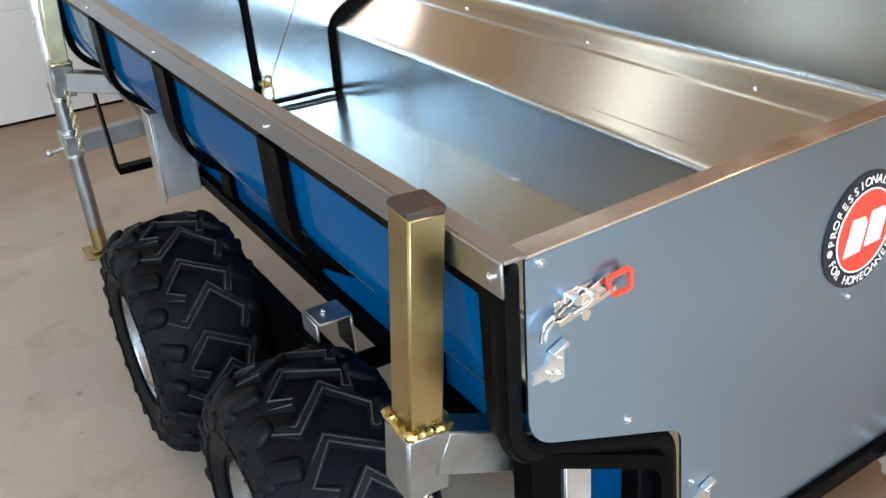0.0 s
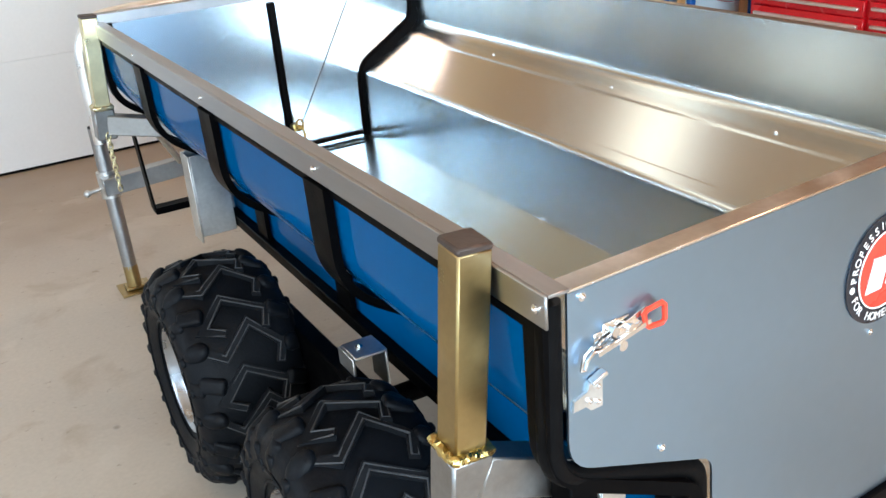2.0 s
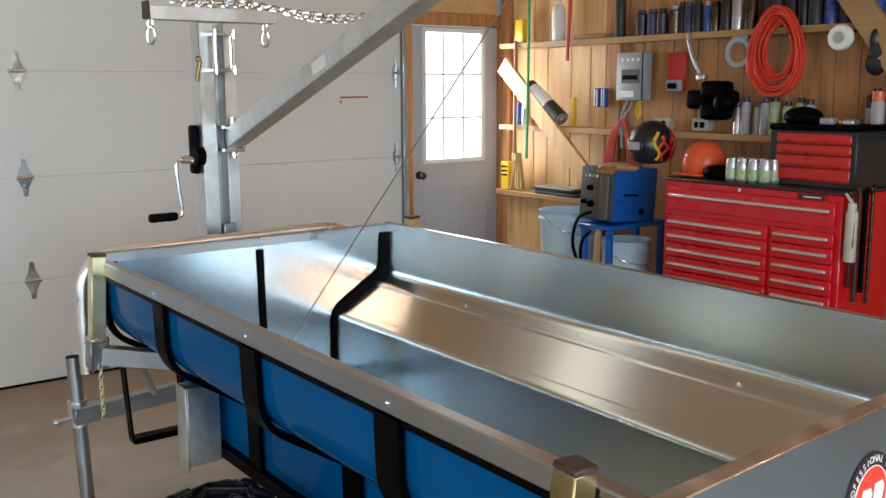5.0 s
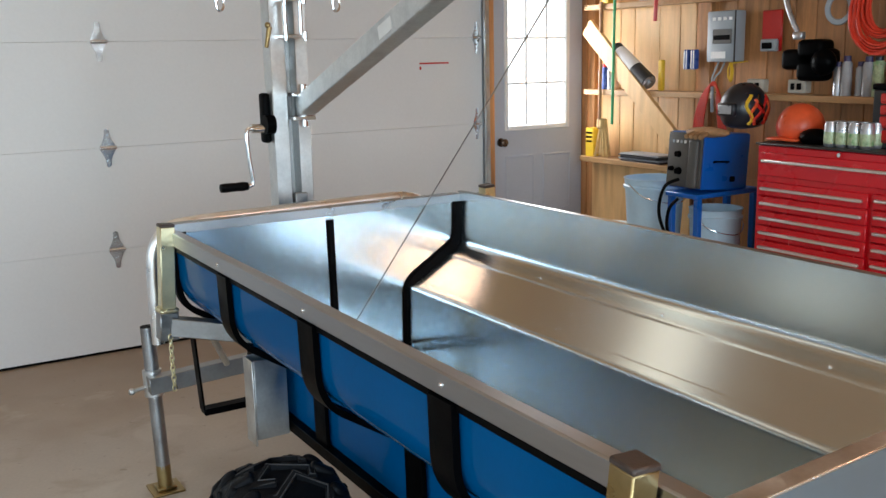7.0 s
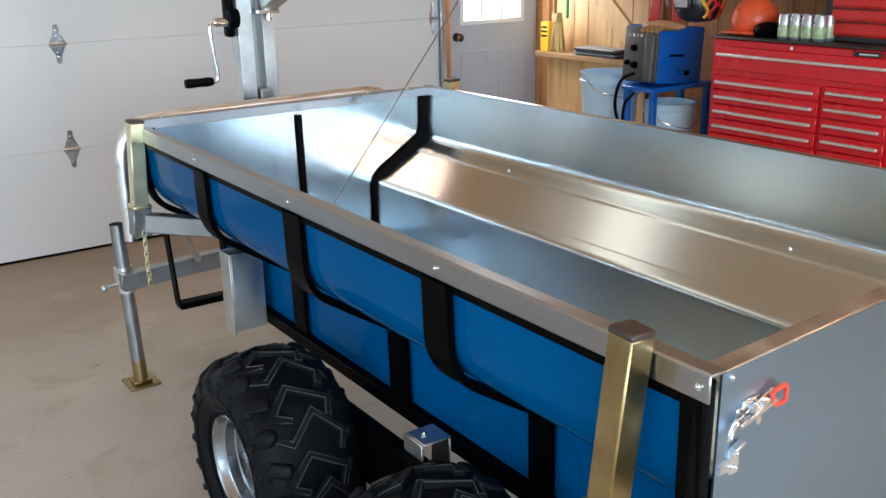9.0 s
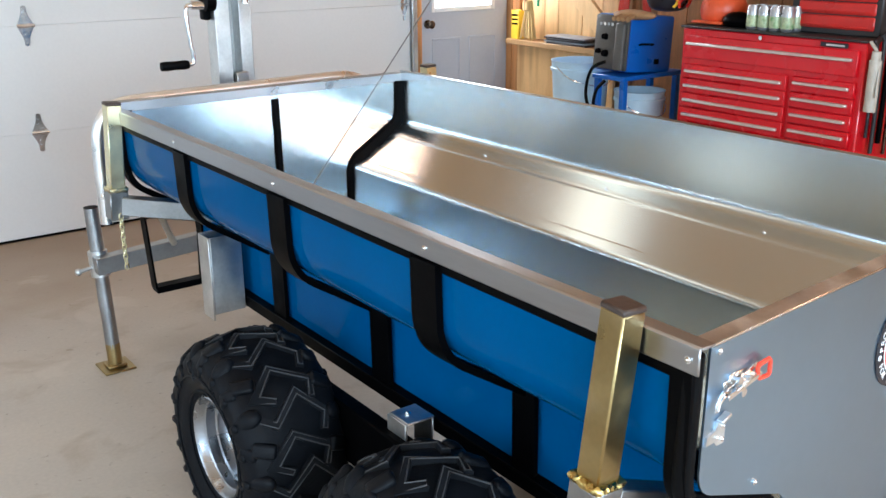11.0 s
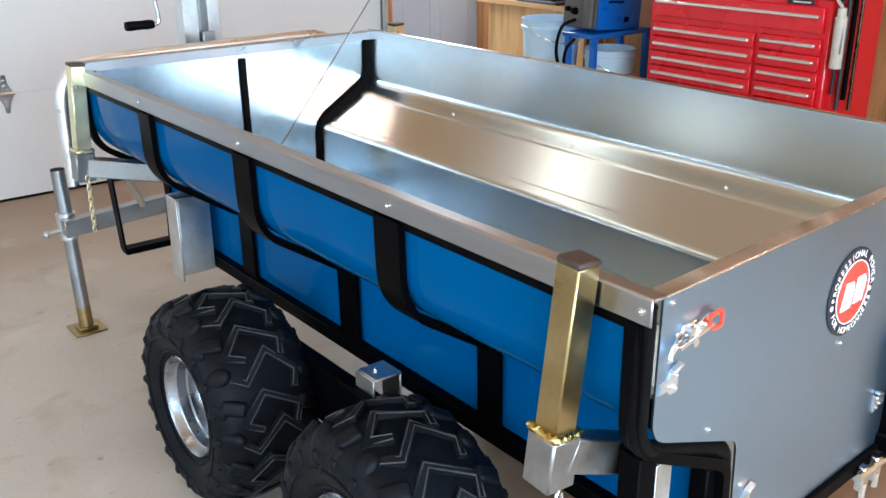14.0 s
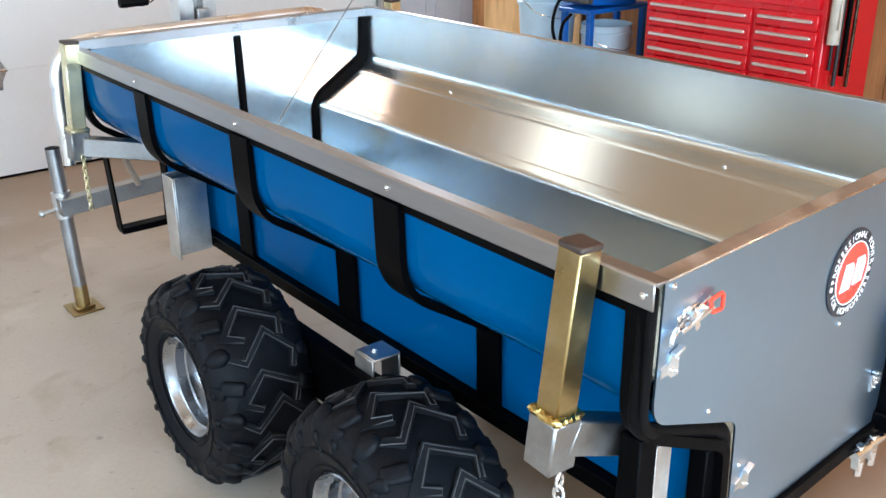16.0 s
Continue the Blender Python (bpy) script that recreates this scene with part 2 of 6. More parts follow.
def floor_dirt_and_shade(m):
    """Browner towards the vehicle door, small dark spots and hairline marks all over, shade under the trailer's rear.
    """
    t = m.node_tree
    N, L = t.nodes.new, t.links.new
    p = t.nodes["Principled BSDF"]
    was = p.inputs["Base Color"].links[0].from_socket
    co = N("ShaderNodeTexCoord")
    sep = N("ShaderNodeSeparateXYZ")
    L(co.outputs["Object"], sep.inputs[0])
    n = N("ShaderNodeTexNoise")
    n.inputs["Scale"].default_value, n.inputs["Detail"].default_value = 1.3, 6
    L(co.outputs["Object"], n.inputs["Vector"])
    add = N("ShaderNodeMath")
    add.operation = 'MULTIPLY_ADD'
    L(n.outputs[0], add.inputs[0])
    add.inputs[1].default_value = 1.2
    L(sep.outputs[1], add.inputs[2])
    rng_node = N("ShaderNodeMapRange")
    rng_node.inputs[1].default_value, rng_node.inputs[2].default_value = 3.5, 4.9
    rng_node.inputs[4].default_value = 0.75
    L(add.outputs[0], rng_node.inputs[0])
    mx = N("ShaderNodeMix")
    mx.data_type = 'RGBA'
    L(rng_node.outputs[0], mx.inputs[0])
    L(was, mx.inputs[6])
    mx.inputs[7].default_value = (0.27, 0.165, 0.085, 1)
    v = N("ShaderNodeTexVoronoi")
    v.inputs["Scale"].default_value = 7.0
    L(co.outputs["Object"], v.inputs["Vector"])
    cut = N("ShaderNodeMapRange")
    cut.inputs[1].default_value, cut.inputs[2].default_value = 0.035, 0.10
    cut.inputs[3].default_value, cut.inputs[4].default_value = 0.55, 0.0
    L(v.outputs["Distance"], cut.inputs[0])
    n2 = N("ShaderNodeTexNoise")
    n2.inputs["Scale"].default_value = 2.2
    L(co.outputs["Object"], n2.inputs["Vector"])
    gate = N("ShaderNodeMapRange")
    gate.inputs[1].default_value, gate.inputs[2].default_value = 0.52, 0.60
    L(n2.outputs[0], gate.inputs[0])
    both = N("ShaderNodeMath")
    both.operation = 'MULTIPLY'
    L(cut.outputs[0], both.inputs[0])
    L(gate.outputs[0], both.inputs[1])
    mx2 = N("ShaderNodeMix")
    mx2.data_type = 'RGBA'
    L(both.outputs[0], mx2.inputs[0])
    L(mx.outputs[2], mx2.inputs[6])
    mx2.inputs[7].default_value = (0.13, 0.10, 0.07, 1)
    last = mx2.outputs[2]
    for scale, lo, hi, amount, colour in ((4.5, 0.56, 0.68, 0.45, (0.33, 0.255, 0.175, 1)), (26.0, 0.66, 0.74, 0.5, (0.22, 0.165, 0.11, 1)), (2.4, 0.60, 0.66, 0.30, (0.62, 0.56, 0.48, 1))):
        ns = N("ShaderNodeTexNoise")
        ns.inputs["Scale"].default_value, ns.inputs["Detail"].default_value, ns.inputs["Distortion"].default_value = scale, 6, 0.6
        L(co.outputs["Object"], ns.inputs["Vector"])
        r = N("ShaderNodeMapRange")
        r.inputs[1].default_value, r.inputs[2].default_value, r.inputs[4].default_value = lo, hi, amount
        L(ns.outputs[0], r.inputs[0])
        mm = N("ShaderNodeMix")
        mm.data_type = 'RGBA'
        L(r.outputs[0], mm.inputs[0])
        L(last, mm.inputs[6])
        mm.inputs[7].default_value = colour
        last = mm.outputs[2]
    # tracked-in muddy brown along the far side; under the rear it paints the shade
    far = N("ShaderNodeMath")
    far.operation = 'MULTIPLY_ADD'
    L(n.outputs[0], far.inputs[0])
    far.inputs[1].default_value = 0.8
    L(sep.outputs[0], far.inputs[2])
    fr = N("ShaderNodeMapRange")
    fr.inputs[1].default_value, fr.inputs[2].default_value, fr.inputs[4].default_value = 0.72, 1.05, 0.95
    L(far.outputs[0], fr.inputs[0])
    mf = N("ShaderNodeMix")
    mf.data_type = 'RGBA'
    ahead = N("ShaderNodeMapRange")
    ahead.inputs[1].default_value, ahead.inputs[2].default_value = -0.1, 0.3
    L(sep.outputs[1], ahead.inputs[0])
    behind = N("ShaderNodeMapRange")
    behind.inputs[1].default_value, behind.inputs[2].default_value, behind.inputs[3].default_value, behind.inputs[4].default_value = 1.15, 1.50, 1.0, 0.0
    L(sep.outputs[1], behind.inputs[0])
    mud_shade_reach = N("ShaderNodeMath")
    mud_shade_reach.operation = 'MULTIPLY'
    L(ahead.outputs[0], mud_shade_reach.inputs[0])
    L(behind.outputs[0], mud_shade_reach.inputs[1])
    mud_shade = N("ShaderNodeMath")
    mud_shade.operation = 'MULTIPLY'
    L(fr.outputs[0], mud_shade.inputs[0])
    L(mud_shade_reach.outputs[0], mud_shade.inputs[1])
    L(mud_shade.outputs[0], mf.inputs[0])
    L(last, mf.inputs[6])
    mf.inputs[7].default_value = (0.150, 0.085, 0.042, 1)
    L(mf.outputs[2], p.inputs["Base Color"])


floor_dirt_and_shade(CONCRETE)

for dull, gloss in ((BLACK, 0.03), (RUBBER, 0.05), (TYRE, 0.13), (LUG, 0.12)):
    dull.node_tree.nodes["Principled BSDF"].inputs["Specular IOR Level"].default_value = gloss


# ---- building helpers ----
def link_mesh(name, bm, material, sharp=40):
    me = bpy.data.meshes.new(name)
    bm.normal_update()
    bm.to_mesh(me)
    bm.free()
    for poly in me.polygons:
        poly.use_smooth = True
    me.set_sharp_from_angle(angle=radians(sharp))
    for one in (material if isinstance(material, (list, tuple)) else [material]):
        me.materials.append(one)
    return new(name, me)


def thing(name, place, label, category, group="", kind="", rz=0.0):
    """An empty at the base of a thing; its parts are built in world metres round it (rz 0) or in its own metres."""
    e = new(name)
    e.empty_display_size = 0.1
    e.matrix_basis = pose(*place, 0, 0, rz)
    e["base"] = 1
    return tagged(e, label, category, group, kind)


def part(name, bm, material, parent, label="", local=False, sharp=40):
    """One mesh under a thing or a part. World metres, unless local."""
    ob = link_mesh(name, bm, material, sharp)
    ob.parent = parent
    if not local:
        m = Matrix.Identity(4)
        up = parent
        while up is not None:
            m = m @ (up.matrix_basis.inverted() if up.parent is None else Matrix.Identity(4))
            up = up.parent
        ob.matrix_parent_inverse = m if parent.parent is None else Matrix.Identity(4)
    return tagged(ob, label)


def solo(name, bm, material, label, category, group="", kind="", sharp=40):
    return tagged(link_mesh(name, bm, material, sharp), label, category, group, kind)


def box(bm, x0, x1, y0, y1, z0, z1, bev=0.0, m=None, seg=1):
    made = bmesh.ops.create_cube(bm, size=1.0)
    vs = made["verts"]
    t = Matrix.Translation(((x0 + x1) / 2, (y0 + y1) / 2, (z0 + z1) / 2)) @ Matrix.Diagonal((x1 - x0, y1 - y0, z1 - z0, 1))
    bmesh.ops.transform(bm, matrix=(m @ t) if m else t, verts=vs)
    if bev:
        seg = 1 if bev < 0.007 else seg
        es = list({e for v in vs for e in v.link_edges})
        bmesh.ops.bevel(bm, geom=es, offset=bev, segments=seg, affect='EDGES', profile=0.5)
    return bm


def bar(bm, p0, p1, w, h, bev=0.003, up=(0, 0, 1)):
    """A rectangular bar from p0 to p1, w across and h along up."""
    a, b = Vector(p0), Vector(p1)
    d = (b - a).normalized()
    side = d.cross(Vector(up)).normalized()
    u = side.cross(d).normalized()
    m = Matrix((side, d, u)).transposed().to_4x4()
    m.translation = (a + b) / 2
    ln = (b - a).length
    return box(bm, -w / 2, w / 2, -ln / 2, ln / 2, -h / 2, h / 2, bev, m)


def rod(bm, p0, p1, r, seg=14, r1=None):
    a, b = Vector(p0), Vector(p1)
    m = (b - a).to_track_quat('Z', 'Y').to_matrix().to_4x4()
    m.translation = (a + b) / 2
    bmesh.ops.create_cone(bm, cap_ends=True, segments=seg, radius1=r, radius2=r if r1 is None else r1, depth=(b - a).length, matrix=m)
    return bm


def ball(bm, c, r, sx=1, sy=1, sz=1, seg=12):
    bmesh.ops.create_uvsphere(bm, u_segments=seg, v_segments=max(6, seg // 2 + 2), radius=r,
                              matrix=Matrix.Translation(c) @ Matrix.Diagonal((sx, sy, sz, 1)))
    return bm


def sweep(bm, pts, r, seg=10, closed=False):
    """A round tube along points."""
    ps = [Vector(p) for p in pts]
    n = len(ps)
    rings, up = [], None
    for i, p in enumerate(ps):
        d = (ps[(i + 1) % n] - ps[i - 1]) if closed else (ps[min(i + 1, n - 1)] - ps[max(i - 1, 0)])
        d.normalize()
        if up is None:
            up = d.orthogonal().normalized()
        up = (up - d * up.dot(d)).normalized()
        s = d.cross(up)
        rings.append([bm.verts.new(p + r * (math.cos(a) * up + math.sin(a) * s)) for a in (2 * math.pi * k / seg for k in range(seg))])
    for i in range(n if closed else n - 1):
        a, b = rings[i], rings[(i + 1) % n]
        for k in range(seg):
            bm.faces.new((a[k], a[(k + 1) % seg], b[(k + 1) % seg], b[k]))
    if not closed:
        bm.faces.new(rings[0][::-1])
        bm.faces.new(rings[-1])
    return bm


def smooth_path(pts, step=6):
    """A Catmull-Rom curve through points."""
    ps = [Vector(p) for p in pts]
    out = []
    for i in range(len(ps) - 1):
        a, b, c, d = ps[max(i - 1, 0)], ps[i], ps[i + 1], ps[min(i + 2, len(ps) - 1)]
        for k in range(step):
            t = k / step
            out.append(0.5 * ((2 * b) + (c - a) * t + (2 * a - 5 * b + 4 * c - d) * t * t + (3 * b - a - 3 * c + d) * t ** 3))
    return out + [ps[-1]]


def rounded(pts, r, n=5):
    """A polyline in the plane with its inner corners rounded."""
    out = [Vector(pts[0])]
    for a, b, c in zip(pts, pts[1:], pts[2:]):
        a, b, c = Vector(a), Vector(b), Vector(c)
        k = min(r, (a - b).length * 0.45, (c - b).length * 0.45)
        p, q = b + (a - b).normalized() * k, b + (c - b).normalized() * k
        for i in range(n + 1):
            t = i / n
            out.append((1 - t) ** 2 * p + 2 * t * (1 - t) * b + t * t * q)
    return out + [Vector(pts[-1])]


def strip(bm, line, y0, y1, thick):
    """A bent sheet: the line in (x, z) run from y0 to y1, thickened to its right side."""
    n = len(line)
    off = []
    for i in range(n):
        d = (line[min(i + 1, n - 1)] - line[max(i - 1, 0)]).normalized()
        off.append(line[i] + Vector((d.y, -d.x)) * thick)
    rows = [[bm.verts.new((p.x, y, p.y)) for p in ln] for ln, y in ((line, y0), (line, y1), (off, y0), (off, y1))]
    a, b, c, d = rows
    for i in range(n - 1):
        bm.faces.new((a[i], a[i + 1], b[i + 1], b[i]))
        bm.faces.new((c[i], d[i], d[i + 1], c[i + 1]))
        bm.faces.new((a[i], c[i], c[i + 1], a[i + 1]))
        bm.faces.new((b[i], b[i + 1], d[i + 1], d[i]))
    bm.faces.new((a[0], b[0], d[0], c[0]))
    bm.faces.new((a[-1], c[-1], d[-1], b[-1]))
    bmesh.ops.recalc_face_normals(bm, faces=bm.faces)
    return bm


def plate(bm, poly, y0, y1):
    """A flat plate: the outline in (x, z) run from y0 to y1."""
    a = [bm.verts.new((p[0], y0, p[1])) for p in poly]
    b = [bm.verts.new((p[0], y1, p[1])) for p in poly]
    bm.faces.new(a)
    bm.faces.new(b[::-1])
    for i in range(len(a)):
        j = (i + 1) % len(a)
        bm.faces.new((a[j], a[i], b[i], b[j]))
    bmesh.ops.recalc_face_normals(bm, faces=bm.faces)
    return bm


def lathe(bm, prof, c, axis='Z', seg=24, close=True):
    """Turns a profile of (radius, height) about an axis through c."""
    rings = []
    for r, h in prof:
        ring = []
        for k in range(seg):
            a = 2 * math.pi * k / seg
            u, v = r * math.cos(a), r * math.sin(a)
            ring.append(bm.verts.new(Vector(c) + Vector({'Z': (u, v, h), 'X': (h, u, v), 'Y': (u, h, v)}[axis])))
        rings.append(ring)
    for a, b in zip(rings, rings[1:]):
        for k in range(seg):
            bm.faces.new((a[k], a[(k + 1) % seg], b[(k + 1) % seg], b[k]))
    if close:
        bm.faces.new(rings[0])
        bm.faces.new(rings[-1])
    bmesh.ops.recalc_face_normals(bm, faces=bm.faces)
    return bm


def B():
    return bmesh.new()


def bolt(parent, place, r=0.009, axis=(-1, 0, 0), name="bolt"):
    a = Vector(axis)
    bm = B()
    rod(bm, Vector(place) - a * 0.004, Vector(place) + a * 0.0025, r, 10)
    ball(bm, Vector(place) + a * 0.002, r * 0.7, seg=8)
    return part(name, bm, CHROME, parent)


def chain(parent, pts, link, r, material, name="chain"):
    """A chain of oval links along a curve, alternately turned."""
    path = [Vector(p) for p in pts]
    lens = [0]
    for a, b in zip(path, path[1:]):
        lens.append(lens[-1] + (b - a).length)
    bm, s, i = B(), link * 0.5, 0
    while s < lens[-1]:
        k = max(j for j in range(len(path) - 1) if lens[j] <= s)
        d = (path[k + 1] - path[k]).normalized()
        c = path[k] + d * (s - lens[k])
        u = d.orthogonal().normalized()
        u = Matrix.Rotation(radians(90 * (i % 2) + 30), 3, d) @ u
        ring = [c + d * (link * 0.62 * math.cos(a)) + u * (link * 0.36 * math.sin(a)) for a in (2 * math.pi * q / 10 for q in range(10))]
        sweep(bm, ring, r, 6, True)
        s += link * 0.88
        i += 1
    return part(name, bm, material, parent)


# ---- the room ----
X0, X1, Y0, Y1, ZC = -4.0, 3.70, -3.6, 4.68, 2.95
bm = B()
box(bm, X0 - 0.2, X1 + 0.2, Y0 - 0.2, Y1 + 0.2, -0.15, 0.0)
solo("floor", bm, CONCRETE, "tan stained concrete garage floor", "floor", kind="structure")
bm = B()
box(bm, -60, 60, -60, 60, -0.4, -0.16)
solo("ground", bm, CONCRETE, "pale ground outside the garage", "ground", kind="structure")
bm = B()
box(bm, X0 - 0.2, X1 + 0.2, Y0 - 0.2, Y1 + 0.2, ZC, ZC + 0.12)
solo("ceiling", bm, CEIL, "boarded warm pale brown garage ceiling", "ceiling", kind="structure")
strip_light = thing("ceiling_light", (-0.30, 3.0, 2.88), "unseen white strip light added under the ceiling", "ceiling light")
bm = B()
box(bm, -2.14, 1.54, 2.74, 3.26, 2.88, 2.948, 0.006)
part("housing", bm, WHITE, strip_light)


warm_lamp = thing("ceiling_lamp", (1.20, -0.60, 2.88), "long warm lamp under the ceiling", "ceiling light")
bm = B()
box(bm, 1.00, 1.40, -1.02, -0.18, 2.88, 2.948, 0.008)
part("housing", bm, WHITE, warm_lamp)


def wall_with_hole(name, axis, at, thick, a0, a1, hole, material, label):
    """A wall across one axis with one opening (from, to, sill, head)."""
    bm = B()
    h0, h1, s, t = hole
    spans = [(a0, h0, 0, ZC), (h1, a1, 0, ZC), (h0, h1, t, ZC)] + ([(h0, h1, 0, s)] if s > 0 else [])
    for u0, u1, z0, z1 in spans:
        if u1 - u0 > 0.001:
            if axis == 'x':
                box(bm, at, at + thick, u0, u1, z0, z1)
            else:
                box(bm, u0, u1, at, at + thick, z0, z1)
    return solo(name, bm, material, label, "wall", kind="structure")


# openings out of view, placed and sized to shape the daylight
wall_with_hole("wall_south", 'y', Y0 - 0.15, 0.15, X0 - 0.15, X1 + 0.15, (-3.75, 1.85, 1.0, 2.85), WALL, "unseen plain wall with an opening added for light")
wall_with_hole("wall_west", 'x', X0 - 0.15, 0.15, Y0, Y1, (-0.6, 3.0, 0.95, 2.4), WALL, "unseen plain side wall with an opening added for light")
bm = B()
box(bm, X1 + 0.03, X1 + 0.17, Y0, Y1 + 0.15, 0, ZC)
solo("wall_east", bm, PLY, "outer side of the boarded wall", "wall", kind="structure")
# north wall: solid above and left of the doors
bm = B()
box(bm, X0 - 0.15, -2.4, Y1 + 0.02, Y1 + 0.16, 0, ZC)
box(bm, 2.80, 2.86, Y1 + 0.02, Y1 + 0.16, 0, ZC)
box(bm, 3.66, X1 + 0.16, Y1 + 0.02, Y1 + 0.16, 0, ZC)
solo("wall_north", bm, WALL, "pale wall round the garage doors", "wall", kind="structure")
bm = B()
box(bm, -2.4, 2.80, Y1 + 0.02, Y1 + 0.16, 2.32, ZC)
box(bm, 2.86, 3.66, Y1 + 0.02, Y1 + 0.16, 2.12, ZC)
solo("trim_4", bm, PLY, "warm pine header over the garage doors", "trim", kind="structure")

# sectional garage door: four panels with recessed joints, hinges on the joints
garage = thing("garage_door", (0.2, Y1 + 0.05, 0), "white steel sectional garage door with strap hinges, closed", "garage door")
JOINTS = [0.008, 0.590, 1.160, 1.730, 2.300]
for z0, z1 in zip(JOINTS, JOINTS[1:]):
    bm = B()
    box(bm, -2.38, 2.785, Y1, Y1 + 0.045, z0 + 0.0005, z1 - 0.0005, 0.001)
    part("panel", bm, WHITE, garage)
bm = B()
box(bm, -2.38, 2.785, Y1 - 0.004, Y1 + 0.02, 0.0, 0.014, 0.003)
part("bottom_seal", bm, RUBBER, garage, "black rubber bottom seal")


def strap_hinge(x, z, w=1.0):
    bm = B()
    y = Y1 - 0.003
    out = [(0.0, 0.105), (0.012, 0.100), (0.016, 0.06), (0.030, 0.03), (0.040, 0.012)]
    ring = [(x + a * w, z + b) for a, b in out] + [(x + a * w, z - b) for a, b in out[::-1]]
    ring += [(x - a * w, z - b) for a, b in out[1:]] + [(x - a * w, z + b) for a, b in out[:0:-1]]
    plate(bm, ring, y - 0.004, y)
    rod(bm, (x - 0.045 * w, y - 0.010, z), (x + 0.045 * w, y - 0.010, z), 0.010, 10)
    for dz in (-0.07, -0.045, 0.045, 0.07):
        rod(bm, (x, y - 0.009, z + dz), (x, y, z + dz), 0.006, 8)
    part("hinge", bm, CHROME, garage, "bright zinc strap hinge")


for z in JOINTS[1:4]:
    strap_hinge(0.31, z)
    strap_hinge(-1.0, z)
    strap_hinge(2.735, z, 0.7)
# red warning label strip on the door
bm = B()
box(bm, 2.30, 2.52, Y1 - 0.002, Y1 - 0.0005, 1.565, 1.575)
box(bm, 2.30, 2.312, Y1 - 0.002, Y1 - 0.0005, 1.53, 1.55)
part("warning_label", bm, RED_P, garage, "narrow red printed warning strip")
# vertical track
bm = B()
box(bm, 2.795, 2.802, Y1 - 0.062, Y1 - 0.002, 0.02, 2.4)
box(bm, 2.772, 2.802, Y1 - 0.066, Y1 - 0.060, 0.02, 2.4)
box(bm, 2.772, 2.776, Y1 - 0.064, Y1 - 0.045, 0.02, 2.4)
solo("door_track", bm, GALV_TUBE, "galvanised steel upright track beside the garage door", "door track")

# jambs and the man door
bm = B()
box(bm, 2.806, 2.862, Y1 - 0.035, Y1 + 0.018, 0, 2.15, 0.003)
solo("trim_1", bm, PINE, "pine jamb between the doors", "trim", kind="structure")
bm = B()
box(bm, 3.650, 3.698, Y1 - 0.05, Y1 + 0.018, 0, 2.15, 0.003)
solo("trim_2", bm, PINE, "pine jamb at the corner of the boarded wall", "trim", kind="structure")
bm = B()
box(bm, 2.864, 3.648, Y1 - 0.02, Y1 + 0.018, 2.06, 2.15, 0.003)
solo("trim_3", bm, PINE, "pine head jamb over the door", "trim", kind="structure")

door = thing("door_1", (3.25, Y1, 0), "grey painted entry door with nine-pane window, closed", "door", kind="structure")
WX0, WX1, WZ0, WZ1 = 2.976, 3.510, 1.11, 2.03
DX0, DX1, DZ1 = 2.868, 3.644, 2.055
bm = B()
for s in ((DX0, WX0 - 0.012, 0.015, DZ1), (WX1 + 0.012, DX1, 0.015, DZ1), (WX0 - 0.012, WX1 + 0.012, 0.015, WZ0 - 0.012), (WX0 - 0.012, WX1 + 0.012, WZ1 + 0.008, DZ1)):
    box(bm, s[0], s[1], Y1 - 0.002, Y1 + 0.04, s[2], s[3])
part("leaf", bm, GREY_DOOR, door)
bm = B()
for x0, x1 in ((DX0 + 0.10, DX0 + 0.35), (DX1 - 0.35, DX1 - 0.10)):
    for z0, z1 in ((0.12, 0.42), (0.50, 0.92)):
        for a in ((x0, x1, z0, z0 + 0.015), (x0, x1, z1 - 0.015, z1), (x0, x0 + 0.015, z0 + 0.015, z1 - 0.015), (x1 - 0.015, x1, z0 + 0.015, z1 - 0.015)):
            box(bm, a[0], a[1], Y1 - 0.008, Y1 - 0.002, a[2], a[3], 0.002)
part("panel_moulding", bm, GREY_DOOR, door)
bm = B()
for a in ((WX0 - 0.014, WX0 + 0.016, WZ0 - 0.014, WZ1 + 0.014), (WX1 - 0.016, WX1 + 0.014, WZ0 - 0.014, WZ1 + 0.014),
          (WX0 + 0.016, WX1 - 0.016, WZ0 - 0.014, WZ0 + 0.016), (WX0 + 0.016, WX1 - 0.016, WZ1 - 0.016, WZ1 + 0.014)):
    box(bm, a[0], a[1], Y1 - 0.014, Y1 + 0.02, a[2], a[3], 0.003)
part("window_frame", bm, WHITE, door, "white plastic window frame")
for i in (1, 2):
    x = WX0 + (WX1 - WX0) * i / 3
    z = WZ0 + (WZ1 - WZ0) * i / 3
    bm = B()
    box(bm, x - 0.006, x + 0.006, Y1 - 0.002, Y1 + 0.014, WZ0 + 0.017, WZ1 - 0.017, 0.002)
    part("glazing_bar", bm, WHITE, door)
    bm = B()
    box(bm, WX0 + 0.017, WX1 - 0.017, Y1 - 0.003, Y1 + 0.013, z - 0.006, z + 0.006, 0.002)
    part("glazing_bar", bm, WHITE, door)
bm = B()
box(bm, WX0 - 0.01, WX1 + 0.01, Y1 + 0.022, Y1 + 0.026, WZ0 - 0.01, WZ1 + 0.01)
part("pane", bm, GLOW, door, "frosted pane bright with daylight")
bm = B()
lathe(bm, [(0.0, 0.0), (0.030, 0.0), (0.030, 0.006), (0.012, 0.010), (0.011, 0.032), (0.026, 0.040), (0.028, 0.055), (0.018, 0.064), (0.0, 0.065)],
      (2.930, Y1 - 0.003, 1.02), 'Y', 20, False)
